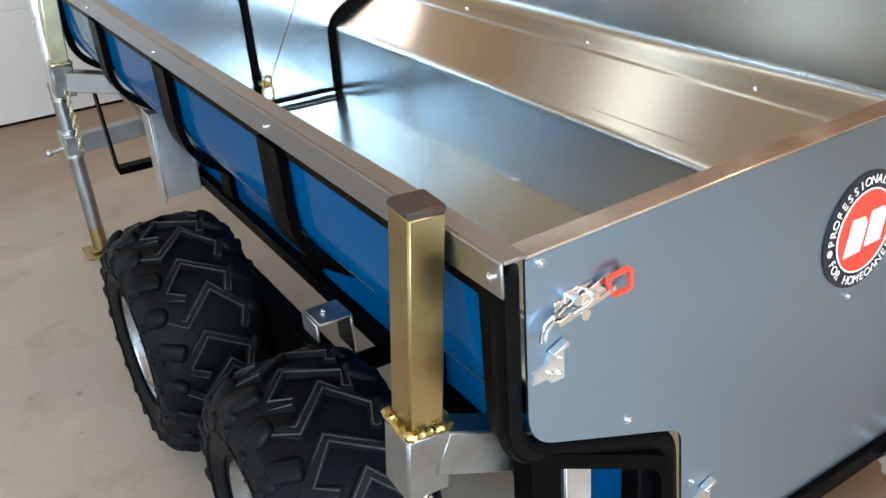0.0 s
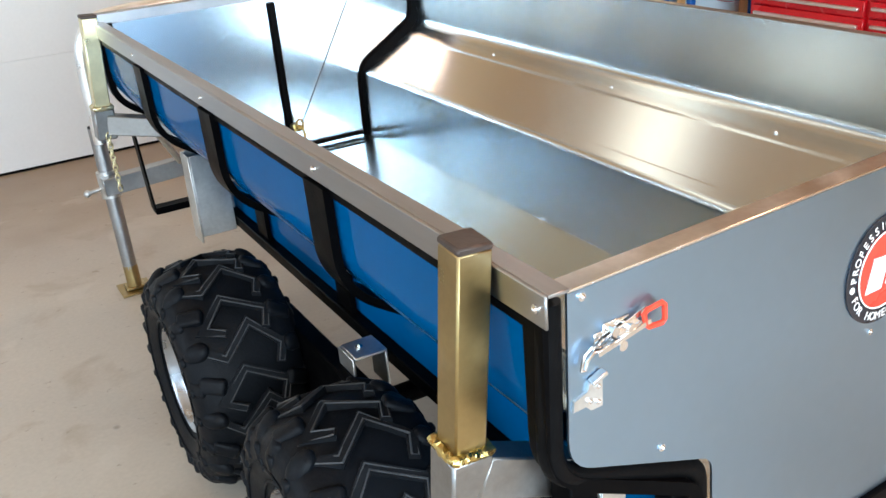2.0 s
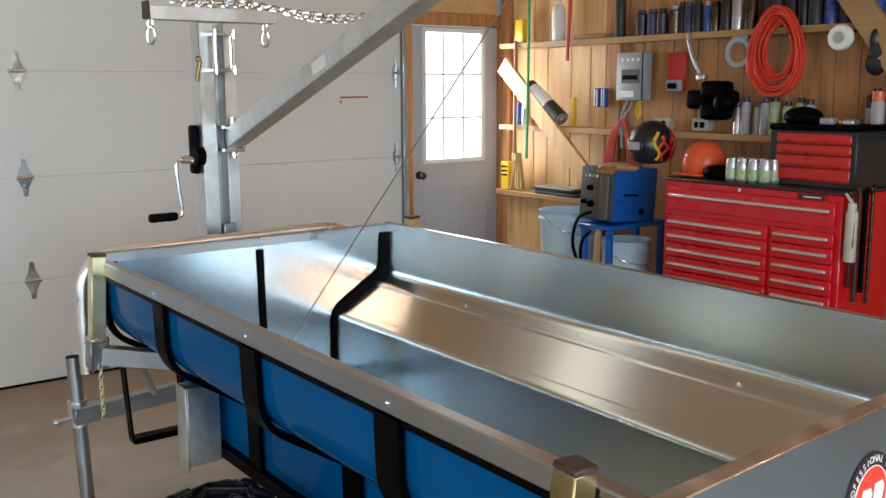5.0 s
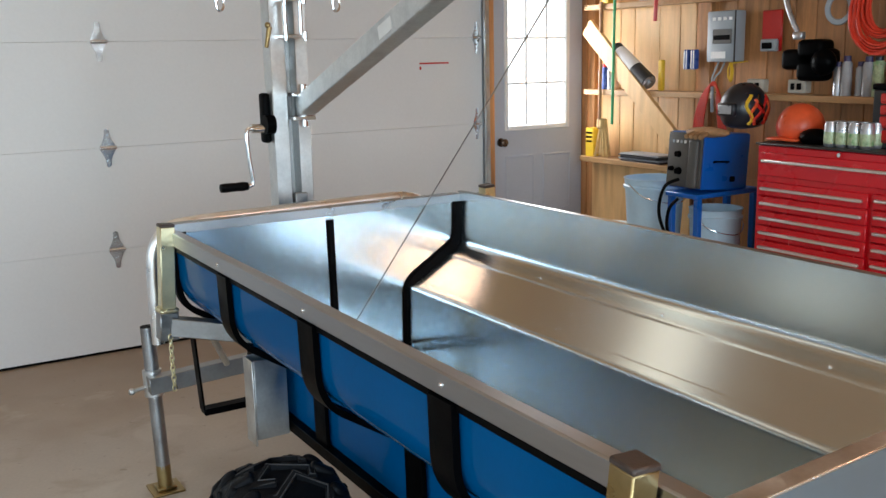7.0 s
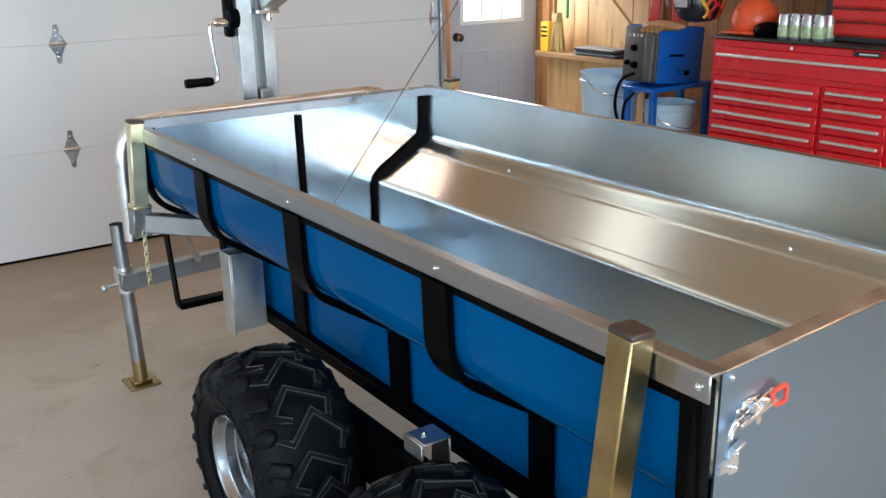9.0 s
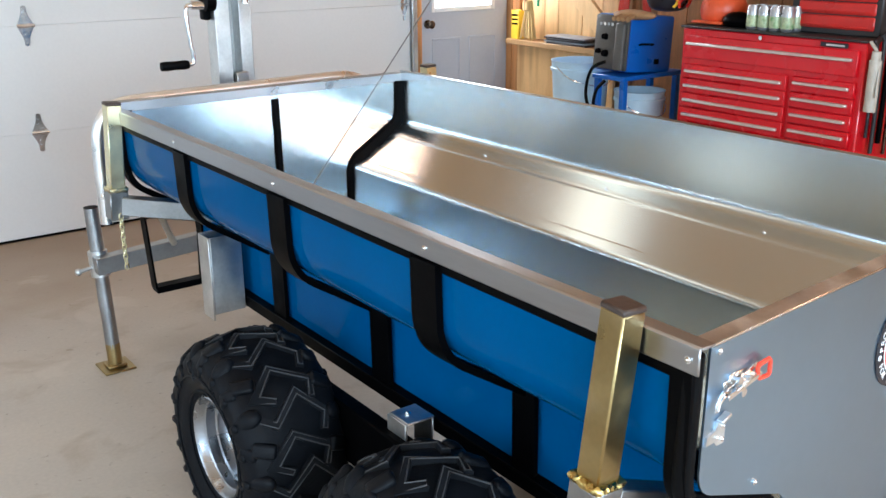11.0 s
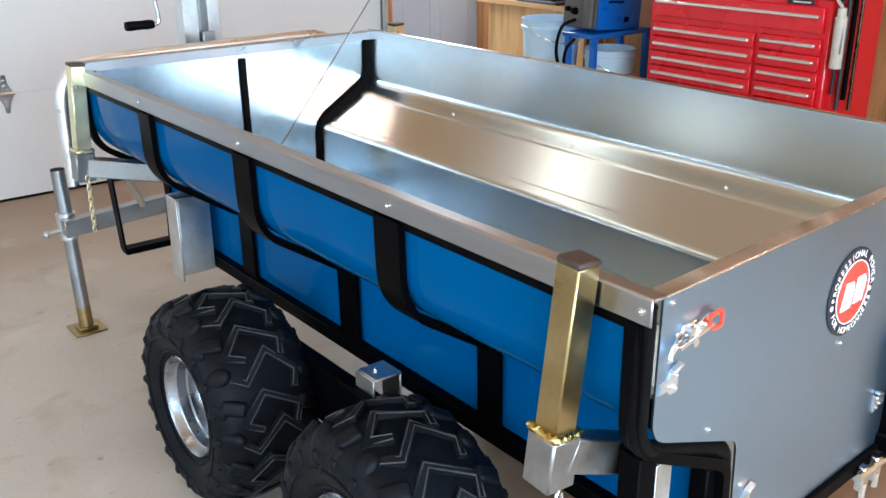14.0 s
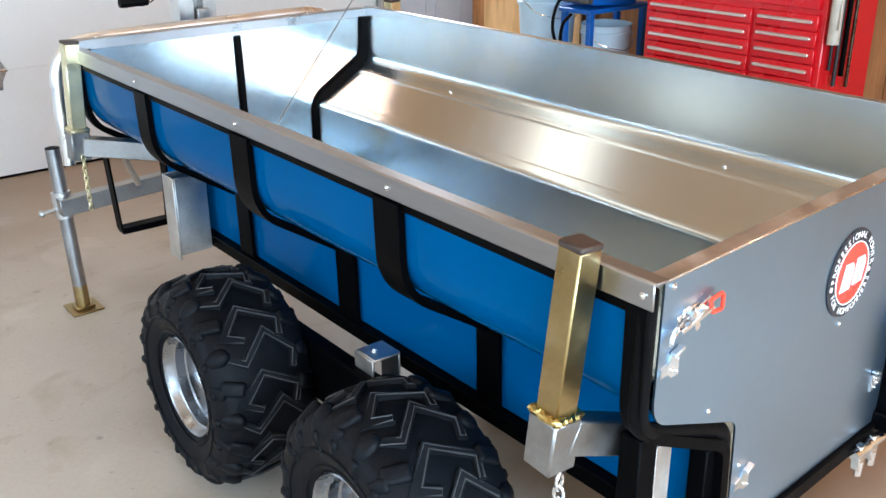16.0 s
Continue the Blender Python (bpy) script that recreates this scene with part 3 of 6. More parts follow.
bmesh.ops.transform(bm, matrix=Matrix.Translation((0, Y1 - 0.003, 0)) @ Matrix.Scale(-1, 4, (0, 1, 0)) @ Matrix.Translation((0, -(Y1 - 0.003), 0)), verts=bm.verts)
bmesh.ops.recalc_face_normals(bm, faces=bm.faces)
part("knob", bm, BRONZE, door, "dark bronze and chrome door knob")


# ---- the trailer ----
# x across (0 is the outer face of the near rail), y from the tailgate to the tongue, z up
trailer = thing("utility_trailer", (0.58, 1.2, 0.0), "galvanised dump trailer with blue sides, black ribs and crane mast", "trailer")
W, LEN, TOP, FAR_TOP = 1.173, 2.39, 1.060, 1.091
LEDGE_OUT, LEDGE_IN, BED = 0.880, 0.745, 0.505
V = Vector


def folded(pts, n=7):
    """A polyline in the plane, each inner corner given as (x, z, radius) rounded by its own radius."""
    out = [V(pts[0][:2])]
    for a, b, c in zip(pts, pts[1:], pts[2:]):
        r = b[2]
        a, b, c = V(a[:2]), V(b[:2]), V(c[:2])
        k = min(r, (a - b).length * 0.48, (c - b).length * 0.48)
        p, q = b + (a - b).normalized() * k, b + (c - b).normalized() * k
        for i in range(n + 1):
            t = i / n
            out.append((1 - t) ** 2 * p + 2 * t * (1 - t) * b + t * t * q)
    return out + [V(pts[-1][:2])]


# wall, wide upper fold, a rolled bead on each slope under a flatter lap, lower fold, sharp bed corner
half = [(0.032, TOP), (0.035, LEDGE_OUT + 0.004, 0.058), (0.082, 0.8610, 0.010), (0.098, 0.8524, 0.004), (0.104, 0.8442, 0.003),
        (0.236, 0.7670, 0.006), (0.240, 0.7655, 0.004), (0.276, LEDGE_IN + 0.001, 0.040), (0.280, BED, 0.004)]
other = [(W + 0.004 - x, *rest) for x, *rest in half[::-1]]
other[-1] = (1.148, FAR_TOP)
line = folded(half + other)

bm = B()
strip(bm, line, 0.0, LEN, 0.003)
for v in bm.verts:
    if v.co.y < 1:
        v.co.y += 0.063 * v.co.x + 0.012
part("tub_liner", bm, GALV, trailer, "smooth galvanised sheet tub", sharp=60)
# blue outside, in an upper and a lower sheet each side
for side in (0, 1):
    up = rounded([V((0.020, TOP - 0.045)), V((0.025, 0.836)), V((0.262, 0.684))], 0.075, 8)
    low = [V((0.256, 0.694)), V((0.260, 0.478))]
    for name, ln in (("upper_side_panel", up), ("lower_side_panel", low)):
        ln = [V((W - p.x, p.y)) for p in ln] if side else ln
        bm = B()
        strip(bm, ln, 0.024, LEN - 0.024, -0.004 if side else 0.004)
        part(name, bm, BLUE, trailer, "glossy blue painted sheet steel")


def rib(path, y0, y1, thick, mirror):
    ln = rounded([V(p) for p in path], 0.07, 7)
    if mirror:
        ln = [V((W - p.x, p.y)) for p in ln]
    bm = B()
    strip(bm, ln, y0, y1, -thick if mirror else thick)
    return bm


UP_RIB = [(0.012, TOP - 0.046), (0.017, 0.827), (0.250, 0.676)]
for mirror in (0, 1):
    for y0, y1 in ((1.805, 1.885), (1.200, 1.288), (0.594, 0.678)):
        part("upper_rib", rib(UP_RIB, y0, y1, 0.016, mirror), BLACK, trailer, "black rib bent under the step")
    for y0, y1 in ((2.09, 2.16), (1.700, 1.780), (1.126, 1.212), (0.566, 0.638)):
        part("lower_rib", rib([(0.244, 0.688), (0.246, 0.60), (0.248, 0.470)], y0, y1, 0.012, mirror), BLACK, trailer, "black upright rib")
    # black edge under the rail, bottom rail, side rail
    sx = (lambda a, b: (W - b, W - a)) if mirror else (lambda a, b: (a, b))
    bm = B()
    box(bm, *sx(0.006, 0.022), -0.002, LEN, TOP - 0.062, TOP - 0.040, 0.003)
    part("edge_trim", bm, BLACK, trailer, "black strip under the rail")
    bm = B()
    box(bm, *sx(0.236, 0.285), -0.002, 2.20, 0.434, 0.478, 0.004)
    box(bm, *sx(0.226, 0.262), 0.0, 2.18, 0.478, 0.484, 0.002)
    part("bottom_rail", bm, BLACK, trailer, "black bottom frame rail")
    bm = B()
    box(bm, *sx(0.0, 0.005), -0.018, LEN + 0.012, (FAR_TOP - 0.050 if mirror else TOP - 0.042), (FAR_TOP if mirror else TOP) + 0.002, 0.002)
    box(bm, *(sx(0.005, 0.034) if not mirror else (1.150, W - 0.005)), -0.018, LEN + 0.012, (FAR_TOP if mirror else TOP) - 0.003, (FAR_TOP if mirror else TOP) + 0.002, 0.001)
    rail = part("side_rail", bm, RAIL, trailer, "galvanised angle rail along the top edge")
    for y in (0.0, 0.631, 1.255, 1.875):
        bolt(rail, (W if mirror else 0.0, y, TOP - 0.020), 0.006, (1 if mirror else -1, 0, 0), "rail_screw")
for dy in (-0.020, -0.004, 0.016):
    bolt(trailer, (0.004, 0.638 + dy, TOP - 0.052 + 0.1 * abs(dy)), 0.0034, (-1, 0, 0), "rib_screw")

# black frame round the front end
for mirror in (0, 1):
    pts = folded([(0.023, TOP - 0.044), (0.027, 0.818, 0.060), (0.262, 0.676, 0.030), (0.276, 0.440)], 7)
    pts = [V((W - p.x, p.y)) for p in pts] if mirror else pts
    bm = B()
    strip(bm, pts, LEN - 0.030, LEN + 0.002, -0.020 if mirror else 0.020)
    part("front_frame", bm, BLACK, trailer, "black front frame")

# front wall with its rim, black sealed seams, rivets and guard pipe
outer = [(0.018, TOP + 0.02), (0.022, LEDGE_OUT - 0.01), (0.268, LEDGE_IN - 0.008), (0.276, BED - 0.01)]
poly = outer + [(W - x, z) for x, z in outer[::-1]]
bm = B()
plate(bm, poly, LEN, LEN + 0.004)
part("front_wall", bm, GALV, trailer, "galvanised front wall")
bm = B()
plate(bm, poly, LEN + 0.006, LEN + 0.012)
part("front_wall_outside", bm, BLUE, trailer, "blue painted front sheet")
bm = B()
box(bm, 0.02, W - 0.02, LEN - 0.001, LEN + 0.045, TOP + 0.020, TOP + 0.024, 0.001)
box(bm, 0.02, W - 0.02, LEN - 0.004, LEN - 0.001, TOP - 0.008, TOP + 0.024, 0.001)
rim_part = part("front_rim", bm, RAIL, trailer, "folded galvanised rim")
for i in range(12):
    bolt(rim_part, (0.09 + i * 0.09, LEN + 0.022, TOP + 0.024), 0.004, (0, 0, 1), "rivet")


def seam(pts, w, name, label, y=LEN - 0.004):
    """A flat black band laid along a line of the front wall."""
    bm = B()
    ps = [V(p) for p in pts]
    n = len(ps)
    rows = []
    for i, p in enumerate(ps):
        d = (ps[min(i + 1, n - 1)] - ps[max(i - 1, 0)]).normalized()
        s = V((-d.y, d.x)) * w / 2
        rows.append([bm.verts.new((q.x, yy, q.y)) for q, yy in ((p - s, y), (p - s * 0.6, y - 0.010), (p + s * 0.6, y - 0.010), (p + s, y))])
    for a, b in zip(rows, rows[1:]):
        for k in range(3):
            bm.faces.new((a[k], a[k + 1], b[k + 1], b[k]))
    bm.faces.new(rows[0])
    bm.faces.new(rows[-1][::-1])
    bmesh.ops.recalc_face_normals(bm, faces=bm.faces)
    return part(name, bm, RUBBER, trailer, label)


seam([(p.x, p.y) for p in rounded([V((W - 0.034, TOP - 0.005)), V((W - 0.040, LEDGE_OUT + 0.016)), V((W - 0.268, LEDGE_IN + 0.010)),
                                   V((W - 0.270, BED + 0.002))], 0.045, 6)], 0.050, "corner_seal", "black sealing strip round the tub's end")
seam([(p.x, p.y) for p in rounded([V((0.034, TOP - 0.005)), V((0.040, LEDGE_OUT + 0.016)), V((0.268, LEDGE_IN + 0.010)),
                                   V((0.270, BED + 0.002))], 0.045, 6)], 0.050, "corner_seal", "black sealing strip round the tub's end")
seam([(0.588, TOP - 0.022), (0.592, 0.75), (0.596, BED + 0.02)], 0.030, "centre_seal", "black upright strip on the front wall")
seam([(0.30, BED + 0.014), (W - 0.30, BED + 0.014)], 0.015, "floor_seal", "black sealing strip along the bed")
bm = B()
box(bm, 0.30, W - 0.30, LEN - 0.085, LEN - 0.077, BED + 0.001, BED + 0.004, 0.001)
part("bed_joint", bm, BLACK, trailer, "dark joint across the bed")
bm = B()
box(bm, 0.889, 0.892, 0.05, LEN - 0.09, BED + 0.0035, BED + 0.0052)
part("bed_seam", bm, CHROME, trailer, "long bright seam in the bed")
for x, y, z in ((1.096, 0.637, 0.8612), (1.096, 1.205, 0.8612), (1.096, 1.792, 0.8612)):
    bolt(trailer, (x, y, z), 0.006, (-0.48, 0, 0.87), "bed_rivet")

# guard pipe in front of the front wall
bm = B()
pts = smooth_path([(-0.042, 2.47, 0.66), (-0.042, 2.47, 0.90), (-0.032, 2.47, 0.99), (0.010, 2.47, 1.050), (0.08, 2.47, 1.070), (0.30, 2.47, 1.076),
                   (0.86, 2.47, 1.082), (0.96, 2.47, 1.076), (1.02, 2.47, 1.05), (1.04, 2.47, 0.98), (1.04, 2.47, 0.70)], 5)
sweep(bm, pts, 0.0215, 14)
part("guard_pipe", bm, PIPE, trailer, "bent galvanised pipe in front of the rim")

# tailgate: profile plate with a flange, latches and screws
TY = -0.012
tg = folded([(0.036, 1.050), (0.033, 0.813, 0.040), (0.289, 0.710, 0.022), (0.304, 0.452)], 6)
tg = [(p.x, p.y) for p in tg]
full = tg + [(W + 0.030 - x, z) for x, z in tg[::-1]]
bm = B()
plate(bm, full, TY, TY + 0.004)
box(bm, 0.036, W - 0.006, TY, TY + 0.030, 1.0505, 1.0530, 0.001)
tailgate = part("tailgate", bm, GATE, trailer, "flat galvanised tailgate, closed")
# flange in lighter tube metal than the gate; its lit top is in the colour
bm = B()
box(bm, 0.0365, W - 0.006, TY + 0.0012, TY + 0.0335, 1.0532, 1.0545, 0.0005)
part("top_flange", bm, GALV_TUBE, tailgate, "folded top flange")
# thin bright strip, the glint on the gate's folded edge made as metal
bm = B()
box(bm, 0.036, W - 0.006, TY - 0.0012, TY + 0.0010, 1.0512, 1.0548, 0.0005)
part("edge_glint", bm, CHROME, tailgate, "bright strip added as the gate edge's glint")
for x, z in ((0.056, 1.041), (0.189, 0.774), (0.314, 0.609), (0.92, 0.609), (0.633, 0.783)):
    bolt(tailgate, (x, TY, z), 0.0055, (0, -1, 0), "tailgate_screw")
# badge: dark ring, red disc, plain white shapes
badge = (0.647, 0.887)
bm = B()
lathe(bm, [(0.0, 0.0), (0.089, 0.0), (0.089, 0.002), (0.0, 0.002)], (badge[0], TY - 0.0025, badge[1]), 'Y', 48, False)
badge_part = part("badge", bm, BADGE_DARK, tailgate, "round badge with a black lettered ring")
bm = B()
lathe(bm, [(0.0, 0.0), (0.063, 0.0), (0.063, 0.002), (0.0, 0.002)], (badge[0], TY - 0.0047, badge[1]), 'Y', 40, False)
part("badge_disc", bm, BADGE_RED, badge_part, "glossy red disc")
bm = B()
sweep(bm, [V((badge[0] + 0.0632 * math.cos(a), TY - 0.0050, badge[1] + 0.0632 * math.sin(a))) for a in (2 * math.pi * k / 48 for k in range(48))], 0.0014, 6, True)
part("badge_line", bm, BADGE_WHITE, badge_part)
marks = [[(-0.044, -0.026), (-0.006, -0.026), (0.004, 0.016), (-0.002, 0.027), (-0.030, 0.029)],
         [(0.004, -0.022), (0.040, -0.022), (0.050, 0.018), (0.042, 0.031), (0.014, 0.031)]]
for q in marks:
    bm = B()
    plate(bm, [(badge[0] - 0.003 + x, badge[1] - 0.003 + z) for x, z in q], TY - 0.0074, TY - 0.0056)
    part("badge_mark", bm, BADGE_WHITE, badge_part, "plain white block on the disc")


def ring_text(words, centre_angle, radius, size, flip):
    """Words set letter by letter round the badge's ring."""
    n = len(words)
    pitch = size * 0.72 / radius
    for i, ch in enumerate(words):
        if ch == " ":
            continue
        a = centre_angle - (i - (n - 1) / 2) * pitch * (-1 if flip else 1)
        cu = bpy.data.curves.new("letter", 'FONT')
        cu.body, cu.size, cu.align_x, cu.align_y, cu.extrude = ch, size, 'CENTER', 'CENTER', 0.0004
        ob = new("letter", cu)
        ob.data.materials.append(BADGE_WHITE)
        turn = a - math.pi / 2 if not flip else a + math.pi / 2
        m = Matrix.Translation((badge[0] + radius * math.cos(a), TY - 0.0056, badge[1] + radius * math.sin(a)))
        ob.matrix_basis = m @ Matrix.Rotation(-turn, 4, 'Y') @ Matrix.Rotation(radians(90), 4, 'X')
        ob.parent = badge_part


ring_text("PROFESSIONAL POWER", radians(90), 0.0765, 0.0190, False)
ring_text("FOR HOMEOWNERS", radians(270), 0.0765, 0.0190, True)
bm = B()
for a in (radians(190), radians(-10)):
    bm = B()
    lathe(bm, [(0.0, 0.0), (0.0055, 0.0), (0.0055, 0.0012), (0.0, 0.0012)], (badge[0] + 0.0765 * math.cos(a), TY - 0.0040, badge[1] + 0.0765 * math.sin(a)), 'Y', 12, False)
    part("badge_dot", bm, BADGE_WHITE, badge_part)


def toggle_latch(x, z, sgn):
    """A toggle latch: base plate, two rivets, twin lever plates, wire hook and a red loop; x is the rivet's place, the grip lies to sgn."""
    def at(u, d, w):
        return (x + sgn * u, TY - d, z + w)
    bm = B()
    for u0, u1, w0, w1 in ((-0.016, 0.026, -0.012, 0.014), (-0.030, -0.016, -0.008, 0.006)):
        box(bm, *sorted((x + sgn * u0, x + sgn * u1)), TY - 0.0025, TY, z + w0, z + w1, 0.0008)
    latch = part("toggle_latch", bm, CHROME, tailgate, "bright zinc toggle latch with a red grip")
    bm = B()
    for d, w0, w1 in ((0.006, 0.002, 0.007), (0.014, -0.004, -0.007)):
        bar(bm, at(-0.034, d, -0.014), at(-0.012, d, -0.006 + w0), 0.0022, 0.0080, 0.0005)
        bar(bm, at(-0.014, d, -0.007 + w0), at(0.050, d, 0.008 + w1), 0.0022, 0.0070, 0.0005)
    bar(bm, at(0.000, 0.010, -0.004), at(0.034, 0.010, 0.005), 0.0100, 0.0035, 0.0005)
    part("lever", bm, CHROME, latch)
    for u, w, r in ((-0.008, 0.007, 0.0062), (0.004, -0.016, 0.0068), (0.018, 0.004, 0.0048)):
        bm = B()
        rod(bm, at(u, 0.0, w), at(u, 0.014, w), r * 0.65, 14)
        rod(bm, at(u, 0.013, w), at(u, 0.016, w), r, 14)
        part("pivot_pin", bm, CHROME, latch)
    bm = B()
    sweep(bm, [V(at(u, 0.009, w)) for u, w in ((-0.024, -0.010), (-0.040, -0.004), (-0.050, -0.010), (-0.054, -0.020), (-0.056, -0.030), (-0.050, -0.031), (-0.046, -0.020), (-0.036, -0.013), (-0.024, -0.015))], 0.0021, 8, True)
    part("hook", bm, CHROME, latch, "bent wire hook")
    bm = B()
    sweep(bm, [V(at(u, 0.012, w)) for u, w in ((0.040, 0.012), (0.045, 0.016), (0.070, 0.018), (0.074, 0.014), (0.075, -0.006), (0.071, -0.010), (0.048, -0.008), (0.043, -0.004))], 0.0036, 8, True)
    part("grip", bm, RED_GRIP, latch, "red plastic loop grip")


toggle_latch(0.103, 0.980, 1)
toggle_latch(W - 0.075, 0.980, -1)


def strike(x, z, sgn=1):
    bm = B()
    plate(bm, [(x + sgn * u, z + w) for u, w in ((-0.024, -0.014), (-0.022, 0.000), (-0.002, 0.006), (0.002, 0.018), (0.022, 0.018), (0.022, -0.022), (0.004, -0.022), (-0.004, -0.014))][::sgn], TY - 0.004, TY)
    bar(bm, (x + sgn * 0.001, TY - 0.007, z + 0.019), (x + sgn * 0.023, TY - 0.007, z + 0.027), 0.012, 0.006, 0.001)
    pl = part("strike_plate", bm, GALV_TUBE, tailgate, "bright zinc strike bracket")
    for dx, dz in ((0.013, 0.010), (0.000, -0.006), (0.013, -0.012)):
        bolt(pl, (x + sgn * dx, TY - 0.0045, z + dz), 0.0040, (0, -1, 0), "bracket_screw")


strike(0.062, 0.908)
strike(0.330, 0.570)
strike(W - 0.310, 0.570, -1)
strike(W - 0.045, 0.905, -1)
# rear frame and the rubber seal round the tailgate
for mirror in (0, 1):
    turn = (lambda p: V((W + 0.030 - p.x, p.y))) if mirror else (lambda p: p)
    pts = [turn(p) for p in folded([(0.020, 1.040), (0.017, 0.798, 0.045), (0.274, 0.694, 0.026), (0.290, 0.446)], 7)]
    bm = B()
    sweep(bm, [(p.x, TY + 0.0185 + 0.063 * p.x, p.y) for p in pts], 0.0165, 14)
    part("tailgate_seal", bm, RUBBER, trailer, "thick black rubber seal round the tailgate")
    turn = (lambda p: V((W - p.x, p.y))) if mirror else (lambda p: p)
    pts = [turn(p) for p in folded([(0.023, TOP - 0.020), (0.025, 0.802, 0.050), (0.262, 0.686, 0.030), (0.276, 0.440)], 7)]
    bm = B()
    strip(bm, pts, -0.006, 0.034, -0.020 if mirror else 0.020)
    part("rear_frame", bm, BLACK, trailer, "black rear frame")
    bm = B()
    box(bm, *sorted((turn(V((0.222, 0))).x, turn(V((0.272, 0))).x)), 0.012, 0.050, 0.440, 0.672, 0.003)
    part("rear_stile", bm, BLACK, trailer, "black stile below the step")
bm = B()
box(bm, 0.28, W - 0.25, TY - 0.010, TY + 0.040, 0.412, 0.4515, 0.004)
sill = part("rear_sill", bm, BLACK, trailer, "black sill under the tailgate")
# the gate hangs slightly askew
ASKEW = Matrix.Translation((0, TY, 0)) @ Matrix.Rotation(radians(3.6), 4, 'Z') @ Matrix.Translation((0, -TY, 0))
tailgate.matrix_basis = ASKEW
sill.matrix_basis = ASKEW
for x in (0.36, 0.80, 0.86):
    bm = B()
    y = TY - 0.018 + 0.063 * x
    box(bm, x - 0.012, x + 0.012, y - 0.012, y + 0.008, 0.380, 0.440, 0.002)
    rod(bm, (x - 0.03, y - 0.006, 0.425), (x + 0.03, y - 0.006, 0.425), 0.012, 10)
    rod(bm, (x, y - 0.006, 0.365), (x, y - 0.006, 0.40), 0.009, 8)
    part("sill_catch", bm, CHROME, trailer, "bright zinc catch on the sill")


bm = B()
box(bm, 0.066, 0.112, 0.034, 0.080, 0.36, 0.745, 0.003)
part("rear_upright", bm, BLACK, trailer, "black upright under the rear corner")
bm = B()
box(bm, 0.130, 0.172, 0.050, 0.054, 0.36, 0.700, 0.001)
box(bm, 0.168, 0.172, 0.054, 0.090, 0.36, 0.700, 0.001)
box(bm, 0.130, 0.134, 0.054, 0.090, 0.36, 0.700, 0.001)
part("rear_strut", bm, GALV_TUBE, trailer, "galvanised channel strut")


# stake posts in their receivers
def stake(x, y, z0, z1, lean, back, label, arm):
    """A square post in its receiver; lean tips its top to +x, back to -y; arm is the outrigger's (start, end)."""
    m = Matrix.Translation((x, y, z0)) @ Matrix.Rotation(radians(lean), 4, 'Y') @ Matrix.Rotation(radians(back), 4, 'X')
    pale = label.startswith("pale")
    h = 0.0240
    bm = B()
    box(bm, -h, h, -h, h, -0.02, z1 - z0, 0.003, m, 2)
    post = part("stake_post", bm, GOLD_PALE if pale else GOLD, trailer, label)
    bm = B()
    box(bm, -h - 0.0008, h + 0.0008, -h - 0.0008, h + 0.0008, z1 - z0 - 0.002, z1 - z0 + 0.009, 0.003, m, 2)
    part("cap", bm, CAP, post, "brown plastic end cap")
    bm = B()
    q, ring = 0.0270, []
    for k in range(56):
        t = k / 14
        s, f = int(t), (t - int(t)) * 2 - 1
        px, py = ((f * q, -q), (q, f * q), (-f * q, q), (-q, -f * q))[s]
        ring.append(m @ V((px, py, 0.004)))
    sweep(bm, ring, 0.0075, 8, True)
    for v in bm.verts:
        v.co += V((random.uniform(-1, 1), random.uniform(-1, 1), random.uniform(-1, 1))) * 0.0016
    part("weld_bead", bm, GOLD_PALE if pale else GOLD_WELD, post, "lumpy weld bead")
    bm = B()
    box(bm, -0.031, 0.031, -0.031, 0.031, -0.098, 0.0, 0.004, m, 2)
    recv = part("receiver", bm, GALV_SHADED, trailer, "galvanised square receiver tube")
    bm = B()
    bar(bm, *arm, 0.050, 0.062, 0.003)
    part("outrigger_arm", bm, GALV_SHADED, trailer, "galvanised outrigger arm")
    return recv


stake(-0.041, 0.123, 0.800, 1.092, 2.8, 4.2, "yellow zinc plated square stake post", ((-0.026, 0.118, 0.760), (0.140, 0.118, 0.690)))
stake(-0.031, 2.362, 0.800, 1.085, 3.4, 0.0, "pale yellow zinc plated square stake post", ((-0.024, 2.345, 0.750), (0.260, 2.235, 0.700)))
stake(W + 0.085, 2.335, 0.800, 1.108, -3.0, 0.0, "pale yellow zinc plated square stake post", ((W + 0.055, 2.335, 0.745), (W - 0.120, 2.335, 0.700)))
chain(trailer, smooth_path([(-0.050, 0.100, 0.700), (-0.052, 0.098, 0.60), (-0.048, 0.100, 0.50), (-0.052, 0.100, 0.40)]), 0.026, 0.0034, CHROME, "safety_chain")
chain(trailer, smooth_path([(-0.036, 2.325, 0.725), (-0.036, 2.328, 0.63), (-0.034, 2.33, 0.53)]), 0.020, 0.0026, GOLD_PALE, "safety_chain")

# front leg, step, tongue and jack
bm = B()
box(bm, 0.112, 0.118, 1.965, 2.045, 0.42, 0.70, 0.002)
box(bm, 0.118, 0.252, 2.039, 2.045, 0.42, 0.70, 0.002)
box(bm, 0.118, 0.225, 1.965, 1.971, 0.44, 0.70, 0.002)
part("front_bracket", bm, GALV_TUBE, trailer, "galvanised folded bracket under the step")
bm = B()
pts = [(0.042, 0.74), (0.062, 0.412), (0.245, 0.412), (0.255, 0.72)]
ln = rounded([V(p) for p in pts], 0.02, 4)
strip(bm, ln, 2.34, 2.385, -0.007)
